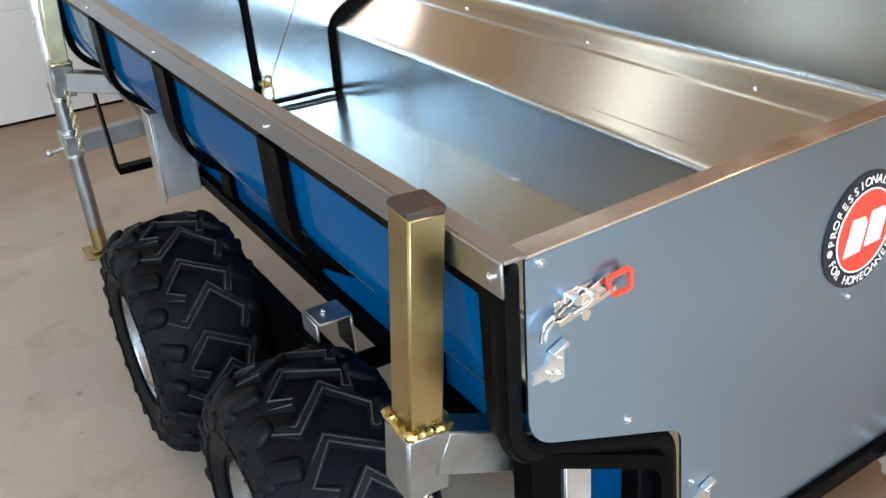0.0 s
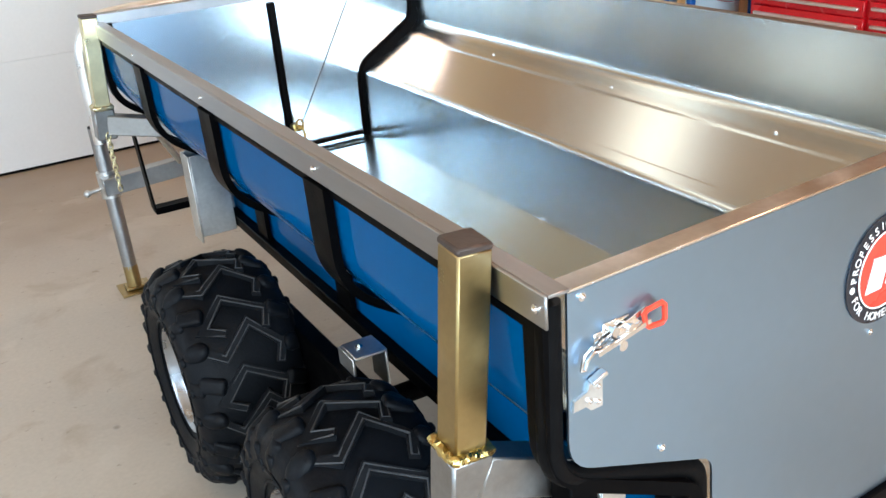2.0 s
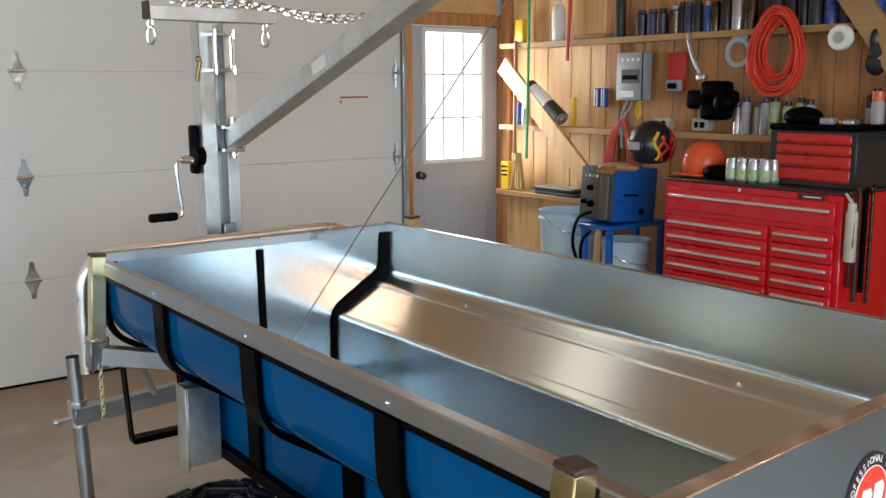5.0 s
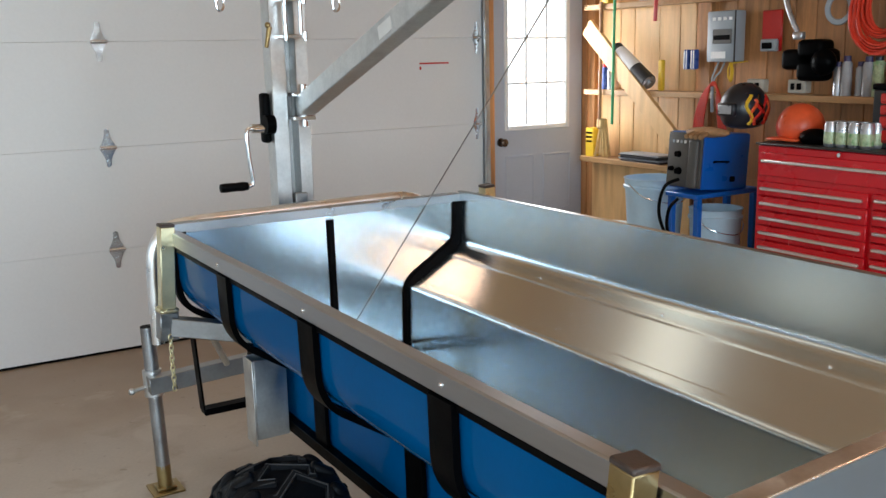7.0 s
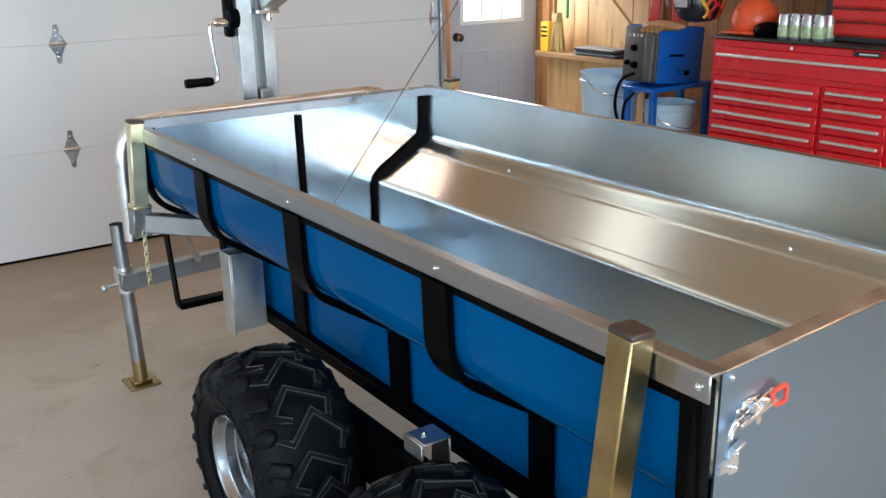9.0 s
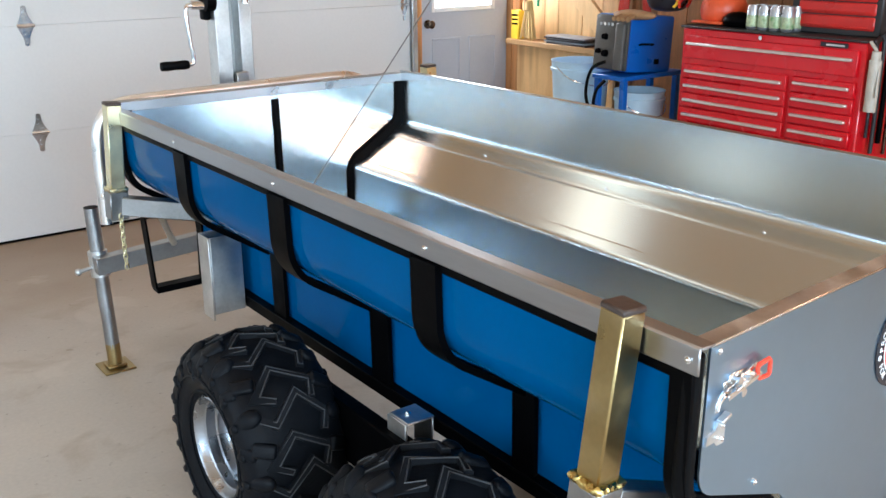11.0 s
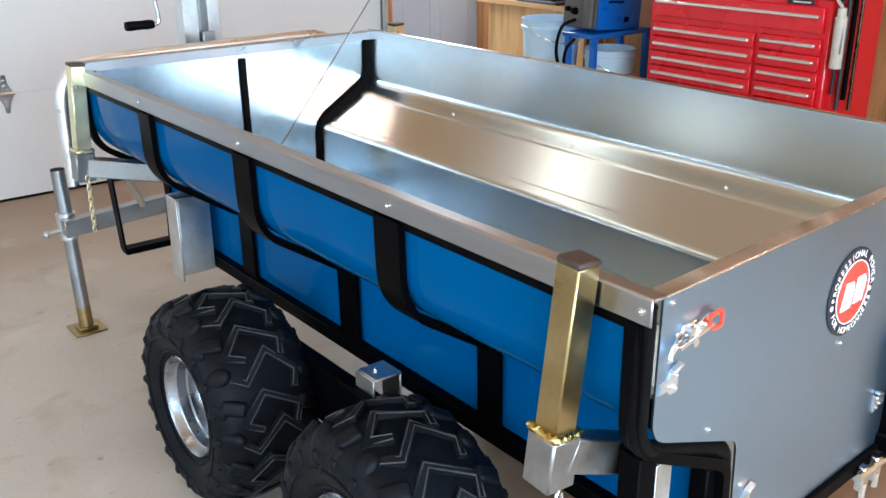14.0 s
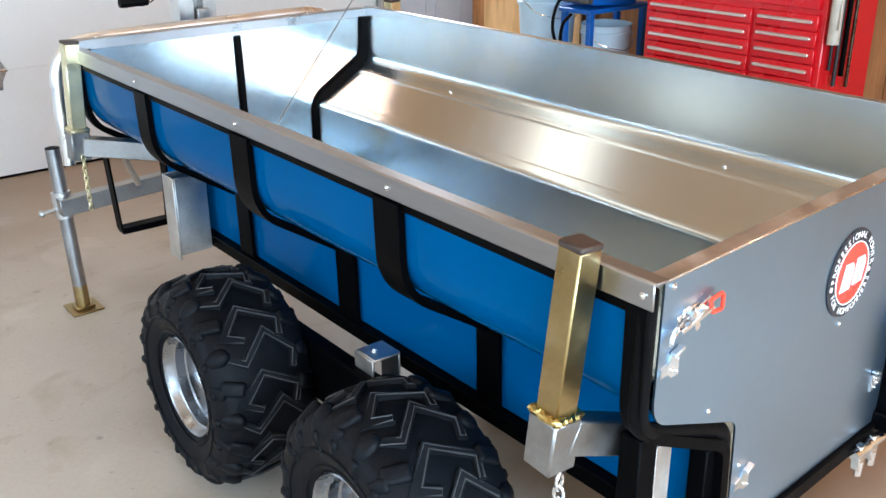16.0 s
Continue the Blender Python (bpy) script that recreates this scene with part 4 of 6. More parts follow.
box(bm, 0.064, 0.244, 2.335, 2.385, 0.413, 0.436, 0.003)
part("step", bm, BLACK, trailer, "black strap step hanging at the front")
bm = B()
bar(bm, (-0.03, 2.72, 0.430), (0.60, 2.72, 0.462), 0.05, 0.066)
part("jack_crossbar", bm, GALV_MID, trailer, "galvanised square crossbar")
bm = B()
rod(bm, (0.12, 2.42, 0.70), (0.235, 2.60, 0.50), 0.012, 10)
part("brace", bm, GALV_TUBE, trailer, "thin galvanised diagonal brace")
bm = B()
bar(bm, (0.585, 2.30, 0.44), (0.585, 3.35, 0.44), 0.07, 0.07)
bar(bm, (0.28, 2.18, 0.44), (0.56, 3.10, 0.44), 0.05, 0.06)
bar(bm, (W - 0.28, 2.18, 0.44), (W - 0.56, 3.10, 0.44), 0.05, 0.06)
part("tongue", bm, GALV_TUBE, trailer, "galvanised square tongue")
bm = B()
rod(bm, (-0.004, 2.780, 0.640), (0.004, 2.735, 0.012), 0.0265, 18)
jack = part("jack_leg", bm, GALV_MID, trailer, "round galvanised jack leg")
# black disc on the solid leg paints the shade inside an open end
bm = B()
lathe(bm, [(0.020, 0.0), (0.0262, 0.0), (0.0262, 0.004), (0.020, 0.004)], (-0.004, 2.780, 0.639), 'Z', 18)
part("tube_mouth", bm, BLACK, jack, "black disc for the dark inside of the open tube")
bm = B()
rod(bm, (0.003, 2.742, 0.10), (0.004, 2.735, 0.012), 0.0272, 18)
box(bm, -0.056, 0.064, 2.672, 2.800, 0.0, 0.008, 0.002)
box(bm, -0.032, 0.040, 2.700, 2.770, 0.008, 0.020, 0.004)
part("jack_foot", bm, GOLD, jack, "gold zinc foot plate")
bm = B()
rod(bm, (-0.003, 2.770, 0.475), (-0.001, 2.763, 0.375), 0.036, 18)
rod(bm, (-0.085, 2.755, 0.408), (0.06, 2.765, 0.425), 0.008, 10)
ball(bm, (-0.085, 2.755, 0.408), 0.014, seg=8)
part("jack_clamp", bm, GALV_TUBE, jack, "clamp collar with a pin")

# suspension: walking beams, axle tubes and wheels
for mirror in (0, 1):
    sx = (lambda x: W - x) if mirror else (lambda x: x)
    bm = B()
    bar(bm, (sx(0.135), 1.44, 0.372), (sx(0.135), 0.56, 0.372), 0.050, 0.165, 0.006)
    part("walking_beam", bm, BLACK, trailer, "black walking beam between the wheels")
    bm = B()
    box(bm, *sorted((sx(0.133), sx(0.139))), 0.906, 0.986, 0.40, 0.496, 0.002)
    box(bm, *sorted((sx(0.140), sx(0.218))), 0.906, 0.986, 0.490, 0.497, 0.002)
    box(bm, *sorted((sx(0.212), sx(0.218))), 0.906, 0.986, 0.40, 0.4895, 0.002)
    blk = part("beam_bracket", bm, GALV_TUBE, trailer, "galvanised beam bracket")
    bolt(blk, (sx(0.170), 0.950, 0.4975), 0.008, (0, 0, 1), "bracket_bolt")
bm = B()
rod(bm, (0.15, 0.92, 0.36), (W - 0.15, 0.92, 0.36), 0.025, 16)
part("axle", bm, BLACK, trailer, "black axle tube")


def stroke(line, w):
    """The outline of a bent stroke of width w, with mitred corners."""
    ps = [V(p) for p in line]
    n = len(ps)
    left, right = [], []
    for i, p in enumerate(ps):
        d1 = (p - ps[i - 1]).normalized() if i else (ps[1] - p).normalized()
        d2 = (ps[i + 1] - p).normalized() if i < n - 1 else d1
        t = (d1 + d2).normalized()
        k = w / 2 / max(0.45, t.dot(d1))
        e = t * (w / 2 * ((i == n - 1) - (i == 0)))
        left.append(p + V((-t.y, t.x)) * k + e)
        right.append(p - V((-t.y, t.x)) * k + e)
    return right + left[::-1]


LUG_A = stroke([(-0.046, -0.082), (-0.086, -0.062), (-0.022, 0.010), (0.074, -0.047), (0.060, -0.088)], 0.0215)
LUG_B = stroke([(-0.136, -0.044), (-0.114, -0.005), (-0.056, -0.051), (0.018, 0.022), (0.084, -0.049), (0.070, -0.088)], 0.0215)


def wheel(xc, y, out):
    """An all-terrain wheel; out is -1 or 1, the way its face looks."""
    R, c = 0.298, V((xc, y, 0.298))
    bm = B()
    rod(bm, c + V((-out * 0.05, 0, 0)), c + V((out * 0.035, 0, 0)), 0.045, 20)
    rod(bm, c + V((out * 0.035, 0, 0)), c + V((out * 0.060, 0, 0)), 0.026, 16)
    hub = part("wheel", bm, BLACK, trailer, "all-terrain wheel on a steel rim")
    bm = B()
    prof = [(0.138, 0.108), (0.152, 0.124), (0.188, 0.143), (0.222, 0.147), (0.250, 0.138), (0.268, 0.118), (0.277, 0.088), (0.282, 0.04)]
    prof = prof + [(r, -h) for r, h in prof[::-1]]
    lathe(bm, prof, c, 'X', 64, False)
    for r, h, w in ((0.205, 0.1460, 0.003), (0.160, 0.130, 0.004)):
        ring = [c + V((out * (h + 0.0005), r * math.cos(a), r * math.sin(a))) for a in (2 * math.pi * k / 48 for k in range(48))]
        sweep(bm, ring, w, 5, True)
    body = bm
    # tread: two kinds of hooked lugs in turn, blocks and rounded knobs on the shoulders
    edge = B()
    n = 10
    step = 2 * math.pi / n
    for k in range(2 * n):
        shape = LUG_B if k % 2 else LUG_A
        a0 = step * k / 2 + 0.22
        top, bot = [], []
        for h, s in shape:
            a = a0 - s / R
            h = -out * h
            for store, drop in ((top, 0.0), (bot, 0.022)):
                r = R - 0.001 - abs(h) ** 2 * 1.3 - max(0, abs(h) - 0.07) * 0.20 - max(0, abs(h) - 0.11) * 0.9 - drop
                store.append(c + V((h, r * math.cos(a), r * math.sin(a))))
        lug = B()
        va, vb = [lug.verts.new(p) for p in top], [lug.verts.new(p) for p in bot]
        m = len(va)
        lug.faces.new(va)
        for i in range(m):
            j = (i + 1) % m
            lug.faces.new((va[i], va[j], vb[j], vb[i]))
        bmesh.ops.recalc_face_normals(lug, faces=lug.faces)
        part("tread_lug", lug, LUG, hub)
        ring = []
        for i in range(m):
            p, q, w = top[i - 1], top[i], top[(i + 1) % m]
            d1, d2 = (q - p).normalized(), (w - q).normalized()
            nrm = V((0, q.y - c.y, q.z - c.z)).normalized()
            inward = (nrm.cross(d1) + nrm.cross(d2)) * (0.0042 * out)
            ring.append(q - inward - nrm * 0.0012)
        sweep(edge, ring, 0.0026, 5, True)
        for s in (-1, 1):
            a = a0 + (0.06 if s == out else 0.30) * step
            up = V((0, math.cos(a), math.sin(a)))
            side = V((0, -math.sin(a), math.cos(a)))
            mm = Matrix((V((s, 0, 0)), side, up)).transposed().to_4x4()
            if k % 2:
                mm.translation = c + V((s * 0.113, 0, 0)) + up * 0.260
                lug = B()
                ball(lug, (0, 0, 0), 0.030, 1.25, 0.85, 0.62, 16)
                bmesh.ops.transform(lug, matrix=mm @ Matrix.Rotation(0.85, 4, 'Y'), verts=lug.verts)
                part("shoulder_knob", lug, TYRE, hub, "", sharp=80)
            else:
                for u, v, lean, hx, hy, hz in ((0.272, 0.100, 0.50, 0.032, 0.020, 0.013), (0.246, 0.131, 1.15, 0.026, 0.017, 0.011)):
                    m2 = mm.copy()
                    m2.translation = c + V((s * v, 0, 0)) + up * u
                    m2 = m2 @ Matrix.Rotation(lean, 4, 'Y') @ Matrix.Rotation(0.35 * s, 4, 'Z')
                    lug = B()
                    box(lug, -hx, hx, -hy, hy, -hz, hz, 0.010, m2, 3)
                    part("shoulder_lug", lug, TYRE, hub, "", sharp=60)
            a = a0 + 0.10 * step
            up = V((0, math.cos(a), math.sin(a)))
            side = V((0, -math.sin(a), math.cos(a)))
            mm = Matrix((V((s, 0, 0)), side, up)).transposed().to_4x4()
            mm.translation = c + V((s * 0.141, 0, 0)) + up * 0.228
            lug = B()
            box(lug, -0.007, 0.009, -0.011, 0.011, -0.018, 0.018, 0.005, mm, 2)
            part("side_block", lug, TYRE, hub, "", sharp=60)
    part("tyre", body, TYRE, hub, "black all-terrain tyre", sharp=60)
    part("tread_edge", edge, TYRE_EDGE, hub, "scuffed grey edges of the lugs")
    # rim
    bm = B()
    prof = [(0.142, 0.116), (0.145, 0.122), (0.141, 0.126), (0.134, 0.118), (0.131, 0.100), (0.125, 0.096), (0.123, 0.070), (0.117, 0.066), (0.115, 0.028), (0.108, 0.022), (0.105, -0.020),
            (0.090, -0.030), (0.070, -0.020), (0.050, -0.014), (0.030, -0.014)]
    lathe(bm, [(r, h * out) for r, h in prof], c, 'X', 40, False)
    lathe(bm, [(r, h * out) for r, h in ((0.140, -0.12), (0.128, -0.10), (0.124, 0.0), (0.124, 0.06))], c, 'X', 40, False)
    rim = part("rim", bm, RIM, hub, "bright zinc dished steel rim", sharp=50)
    for q in range(4):
        a = math.pi / 2 * q + 0.5
        p = c + V((out * -0.024, 0.062 * math.cos(a), 0.062 * math.sin(a)))
        bm = B()
        rod(bm, p, p + V((out * 0.022, 0, 0)), 0.009, 6)
        part("wheel_nut", bm, CHROME, hub)


for y in (1.415, 0.612):
    wheel(-0.016, y, -1)
    wheel(W + 0.016, y, 1)

# crane mast, crank, boom and cable
MY = 2.75
bm = B()
box(bm, 0.522, 0.582, MY - 0.035, MY + 0.045, 0.42, 1.880, 0.003)
part("mast_tube", bm, GALV_TUBE, trailer, "galvanised square mast tube")
bm = B()
box(bm, 0.628, 0.680, MY - 0.02, MY + 0.045, 0.42, 1.880, 0.003)
part("mast_tube", bm, GALV_TUBE, trailer, "galvanised square mast tube")
bm = B()
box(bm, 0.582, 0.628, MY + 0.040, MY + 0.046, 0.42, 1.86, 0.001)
part("mast_web", bm, GALV_SHADED, trailer, "recessed slot between the mast tubes, darkened in colour")
bm = B()
box(bm, 0.590, 0.640, MY - 0.05, MY - 0.02, 1.04, 1.10, 0.003)
part("mast_stop", bm, GALV_TUBE, trailer)
bm = B()
box(bm, 0.330, 0.840, MY - 0.06, MY + 0.0, 1.882, 1.935, 0.003)
part("cross_tube", bm, GALV_TUBE, trailer, "galvanised square crossbar on the mast")
bm = B()
box(bm, 0.322, 0.331, MY - 0.062, MY + 0.002, 1.885, 1.950, 0.002)
part("end_cap", bm, CAP, trailer, "brown end cap")
for x in (0.340, 0.805):
    bm = B()
    for z, w, h in ((1.868, 0.010, 0.020), (1.825, 0.015, 0.032)):
        ring = [(x + w * math.cos(a), MY - 0.03, z + h * math.sin(a)) for a in (2 * math.pi * k / 14 for k in range(14))]
        sweep(bm, ring, 0.0045, 6, True)
    part("quick_link", bm, CHROME, trailer, "steel quick link")
chain(trailer, smooth_path([(0.42, MY - 0.03, 1.955), (0.60, MY - 0.035, 1.965), (0.76, MY - 0.04, 1.955), (0.90, MY - 0.08, 1.930), (1.08, MY - 0.14, 1.915), (1.24, MY - 0.20, 1.925)]), 0.029, 0.0048, CHROME, "lifting_chain")
chain(trailer, smooth_path([(0.46, MY - 0.05, 1.945), (0.64, MY - 0.055, 1.948), (0.82, MY - 0.06, 1.940), (1.00, MY - 0.12, 1.900), (1.22, MY - 0.19, 1.905)]), 0.029, 0.0048, CHROME, "lifting_chain")
# pulley box near the top and pivot clevis
bm = B()
for x in (0.572, 0.634):
    rod(bm, (x, MY - 0.075, 1.70), (x, MY - 0.075, 1.84), 0.008, 10)
for z in (1.70, 1.835):
    box(bm, 0.559, 0.649, MY - 0.090, MY - 0.02, z - 0.007, z + 0.007, 0.002)
    for x in (0.566, 0.642):
        rod(bm, (x, MY - 0.092, z - 0.016), (x, MY - 0.092, z + 0.016), 0.009, 8)
part("roller_cage", bm, CHROME, trailer, "bright zinc roller cage")
bm = B()
box(bm, 0.590, 0.675, MY - 0.085, MY - 0.02, 1.475, 1.490, 0.002)
box(bm, 0.590, 0.675, MY - 0.085, MY - 0.02, 1.385, 1.400, 0.002)
rod(bm, (0.640, MY - 0.055, 1.360), (0.640, MY - 0.055, 1.520), 0.013, 12)
box(bm, 0.610, 0.665, MY - 0.085, MY - 0.03, 1.400, 1.475, 0.003)
part("pivot", bm, CHROME, trailer, "bright zinc boom pivot")
# winch and crank
bm = B()
box(bm, 0.492, 0.5215, MY - 0.01, MY + 0.045, 1.30, 1.49, 0.010, None, 2)
rod(bm, (0.486, MY - 0.03, 1.372), (0.5215, MY - 0.03, 1.372), 0.036, 24)
part("winch", bm, BLACK, trailer, "black winch housing")
bm = B()
sweep(bm, smooth_path([(0.478, MY - 0.035, 1.360), (0.425, MY - 0.04, 1.362), (0.405, MY - 0.045, 1.340), (0.410, MY - 0.048, 1.24), (0.418, MY - 0.05, 1.165), (0.408, MY - 0.05, 1.148), (0.385, MY - 0.05, 1.147)]), 0.0085, 10)
rod(bm, (0.425, MY - 0.04, 1.362), (0.475, MY - 0.035, 1.360), 0.017, 12)
crank = part("crank", bm, CHROME, trailer, "bent white zinc crank")
bm = B()
lathe(bm, [(0.004, 0.0), (0.016, 0.002), (0.018, 0.02), (0.016, 0.06), (0.018, 0.09), (0.015, 0.108), (0.004, 0.110)], (0.288, MY - 0.05, 1.147), 'X', 16)
part("crank_grip", bm, RUBBER, crank, "black rubber grip")
bm = B()
rod(bm, (0.518, MY - 0.05, 1.735), (0.500, MY - 0.055, 1.66), 0.010, 10, 0.007)
ball(bm, (0.512, MY - 0.05, 1.742), 0.012, seg=8)
part("locking_pin", bm, GOLD, trailer, "gold hitch pin")
BOOM_A, BOOM_B = V((0.640, MY - 0.06, 1.435)), V((0.500, 0.45, 2.140))
bm = B()
bar(bm, BOOM_A, BOOM_B, 0.070, 0.075, 0.004)
part("boom", bm, GALV_TUBE, trailer, "galvanised square crane boom")
bm = B()
d = (BOOM_B - BOOM_A).normalized()
bar(bm, BOOM_A + d * 0.84 + V((-0.0362, 0, 0)), BOOM_A + d * 0.94 + V((-0.0362, 0, 0)), 0.001, 0.040, 0)
part("boom_label", bm, WHITE_P, trailer, "small pale label")
EYE = V((0.627, 2.345, 0.615))
HEAD = V((0.568, 0.50, 2.258))
bm = B()
rod(bm, EYE, HEAD, 0.0020, 8)
part("cable", bm, WIRE, trailer, "thin steel winch cable")
bm = B()
rod(bm, (0.600, 2.388, 0.600), (0.600, 2.345, 0.606), 0.010, 10)
for cx, cz, w, h in ((0.612, 0.570, 0.020, 0.032), (0.618, 0.612, 0.012, 0.018)):
    ring = [(cx + w * math.cos(a), 2.345, cz + h * math.sin(a)) for a in (2 * math.pi * k / 16 for k in range(16))]
    sweep(bm, ring, 0.005, 6, True)
ball(bm, (0.612, 2.345, 0.600), 0.013, seg=8)
part("cable_shackle", bm, GOLD_WELD, trailer, "brass coloured shackle and cable eye")


bm = B()
lathe(bm, [(0.012, -0.010), (0.058, -0.010), (0.050, 0.0), (0.058, 0.010), (0.012, 0.010)], (0.560, 0.46, 2.235), 'X', 24)
box(bm, 0.536, 0.546, 0.40, 0.52, 2.150, 2.260, 0.003)
part("sheave", bm, CHROME, trailer, "grooved cable sheave at the boom's end")


# ---- the boarded wall and what stands along it ----
wall = thing("boarded_wall", (X1, 0, 0), "wall of upright pine boards on studs", "wall", kind="structure")
y = Y1 - 0.03
widths = [0.14, 0.184, 0.14, 0.235, 0.184]
k = 0
while y > -1.2:
    w = widths[k % 5]
    bm = B()
    box(bm, X1 - 0.002, X1 + 0.022, y - w + 0.004, y, 0.0, ZC - 0.01, 0.003)
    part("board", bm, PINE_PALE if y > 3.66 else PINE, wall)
    y -= w
    k += 1
for y in (4.60, 3.52, 2.30, 1.10):
    bm = B()
    box(bm, X1 - 0.040, X1 - 0.003, y - 0.045, y + 0.045, 0, ZC - 0.01, 0.003)
    part("stud", bm, PINE, wall)


def shelf(z, y0, y1, x, label):
    bm = B()
    box(bm, x, X1 - 0.042, y0, y1, z - 0.036, z, 0.003)
    return solo("wall_shelf", bm, PINE_H, label, "shelf", group="wall shelves")


shelf(1.935, 1.0, 4.52, 3.53, "long pine shelf crowded with cans")
shelf(1.365, 1.0, 4.52, 3.53, "long pine shelf with cans and tools")
shelf(0.900, 3.55, 4.52, 3.50, "low pine shelf with papers")
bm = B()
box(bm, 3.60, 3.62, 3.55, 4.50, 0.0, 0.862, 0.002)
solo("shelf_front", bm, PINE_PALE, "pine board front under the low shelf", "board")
# near brace to the door paler, other darker: their lighting is in the pine
bm = B()
bar(bm, (3.515, 4.46, 1.79), (3.515, 3.52, 0.98), 0.03, 0.125, 0.003)
solo("diagonal_brace", bm, PINE_PALE, "pine diagonal brace across the shelves", "brace", group="diagonal braces")
bm = B()
bar(bm, (3.515, 1.85, 2.10), (3.515, 1.35, 1.45), 0.03, 0.14, 0.003)
solo("diagonal_brace", bm, PINE_H, "pine diagonal brace across the shelves", "brace", group="diagonal braces")

# red tool cabinet
TX, TY0, TY1, TZ = 3.12, 1.575, 2.625, 1.130
cab = thing("tool_cabinet", (TX + 0.23, (TY0 + TY1) / 2, 0), "glossy red steel tool cabinet with many drawers", "tool cabinet")
bm = B()
box(bm, TX + 0.012, TX + 0.46, TY0, TY1, 0.13, TZ, 0.006, None, 2)
part("body", bm, RED, cab)
bm = B()
box(bm, TX - 0.004, TX + 0.465, TY0 - 0.006, TY1 + 0.006, TZ + 0.0005, TZ + 0.012, 0.004)
part("top_mat", bm, GREYP, cab, "dark rubber top mat")


def drawer(y0, y1, z0, z1, pull_z):
    bm = B()
    box(bm, TX - 0.006, TX + 0.0115, y0, y1, z0, z1, 0.004, None, 2)
    d = part("drawer", bm, RED, cab)
    bm = B()
    box(bm, TX - 0.026, TX - 0.0062, y0 + 0.02, y1 - 0.02, pull_z - 0.008, pull_z + 0.008, 0.004, None, 2)
    part("pull", bm, PULL, d, "long aluminium pull")


drawer(TY0 + 0.03, TY1 - 0.03, 0.975, 1.095, 1.052)
MID = 1.950
for zt in (0.945, 0.868, 0.791, 0.714, 0.637, 0.560):
    drawer(MID + 0.012, TY1 - 0.03, zt - 0.072, zt, zt - 0.036)
    drawer(TY0 + 0.03, MID - 0.012, zt - 0.068, zt + 0.004, zt - 0.026)
for y0, y1 in ((MID + 0.012, TY1 - 0.03), (TY0 + 0.03, MID - 0.012)):
    drawer(y0, y1, 0.33, 0.475, 0.43)
    drawer(y0, y1, 0.16, 0.32, 0.28)
bm = B()
box(bm, TX - 0.007, TX - 0.0005, 1.66, 1.80, 1.100, 1.122, 0.002)
part("name_plate", bm, BADGE_DARK, cab, "dark name plate with a plain bar")
bm = B()
box(bm, TX - 0.0085, TX - 0.0072, 1.675, 1.77, 1.107, 1.115)
part("name_bar", bm, PULL, cab)
bm = B()
lathe(bm, [(0.0, 0.0), (0.010, 0.0), (0.010, 0.010), (0.0, 0.010)], (TX - 0.006, 2.13, 1.112), 'X', 14, False)
part("lock", bm, CHROME, cab, "round key lock")
for x in (TX + 0.07, TX + 0.40):
    for y in (TY0 + 0.08, TY1 - 0.08):
        bm = B()
        rod(bm, (x, y - 0.02, 0.06), (x, y + 0.02, 0.06), 0.06, 20)
        box(bm, x - 0.03, x + 0.03, y - 0.03, y + 0.03, 0.10, 0.13, 0.003)
        part("caster", bm, RUBBER, cab, "black caster")

# top chest
chest = thing("tool_chest", (3.40, 1.83, TZ + 0.012), "black tool chest with red drawers on the cabinet", "tool chest")
bm = B()
box(bm, 3.262, 3.56, 1.600, 2.070, TZ + 0.0125, 1.415, 0.006, None, 2)
part("body", bm, GREYP, chest)
bm = B()
box(bm, 3.255, 3.562, 1.595, 2.075, 1.4155, 1.445, 0.008, None, 2)
part("lid", bm, BLACK, chest, "black lid")
for z0, z1 in ((1.352, 1.400), (1.300, 1.346), (1.238, 1.294), (1.170, 1.232)):
    bm = B()
    box(bm, 3.250, 3.2615, 1.625, 2.025, z0, z1, 0.006, None, 2)
    box(bm, 3.243, 3.251, 1.65, 2.00, z0 + 0.008, z0 + 0.016, 0.003)
    part("drawer", bm, RED_P, chest, "red drawer")

# grease gun and tools hung on the cabinet's end
bm = B()
rod(bm, (3.125, 1.525, 0.83), (3.125, 1.525, 1.06), 0.027, 16)
rod(bm, (3.125, 1.525, 1.06), (3.125, 1.525, 1.10), 0.020, 12)
rod(bm, (3.125, 1.525, 1.10), (3.125, 1.560, 1.14), 0.008, 8)
bar(bm, (3.125, 1.505, 1.07), (3.10, 1.490, 0.90), 0.008, 0.014, 0.002)
solo("grease_gun", bm, CREAM, "cream grease gun hung on the cabinet's end", "grease gun")
for i, (x, y, z0, z1, r) in enumerate(((3.17, 1.552, 0.70, 1.13, 0.008), (3.22, 1.548, 0.62, 1.15, 0.010), (3.28, 1.550, 0.66, 1.12, 0.012), (3.34, 1.550, 0.60, 1.14, 0.009))):
    bm = B()
    rod(bm, (x, y, z0), (x, y, z1), r, 10)
    bar(bm, (x - 0.02, y, z1), (x + 0.02, y, z1 + 0.02), 0.014, 0.03, 0.003)
    solo("hung_wrench", bm, (DARKCAP, GREYP, BLACK, BRONZE)[i], "long tool hung on the cabinet's end", "wrench", group="hung tools")

# welder on its cart
weld = thing("welder", (3.30, 3.09, 0.84), "blue wire welder with a dark control panel on a cart", "welder")
tilt = Matrix.Translation((3.12, 3.115, 0.835)) @ Matrix.Rotation(radians(4), 4, 'Y')
bm = B()
box(bm, 0.0, 0.37, -0.115, 0.150, 0.012, 0.335, 0.014, tilt, 2)
part("case", bm, BLUE_W, weld, "blue steel case")
bm = B()
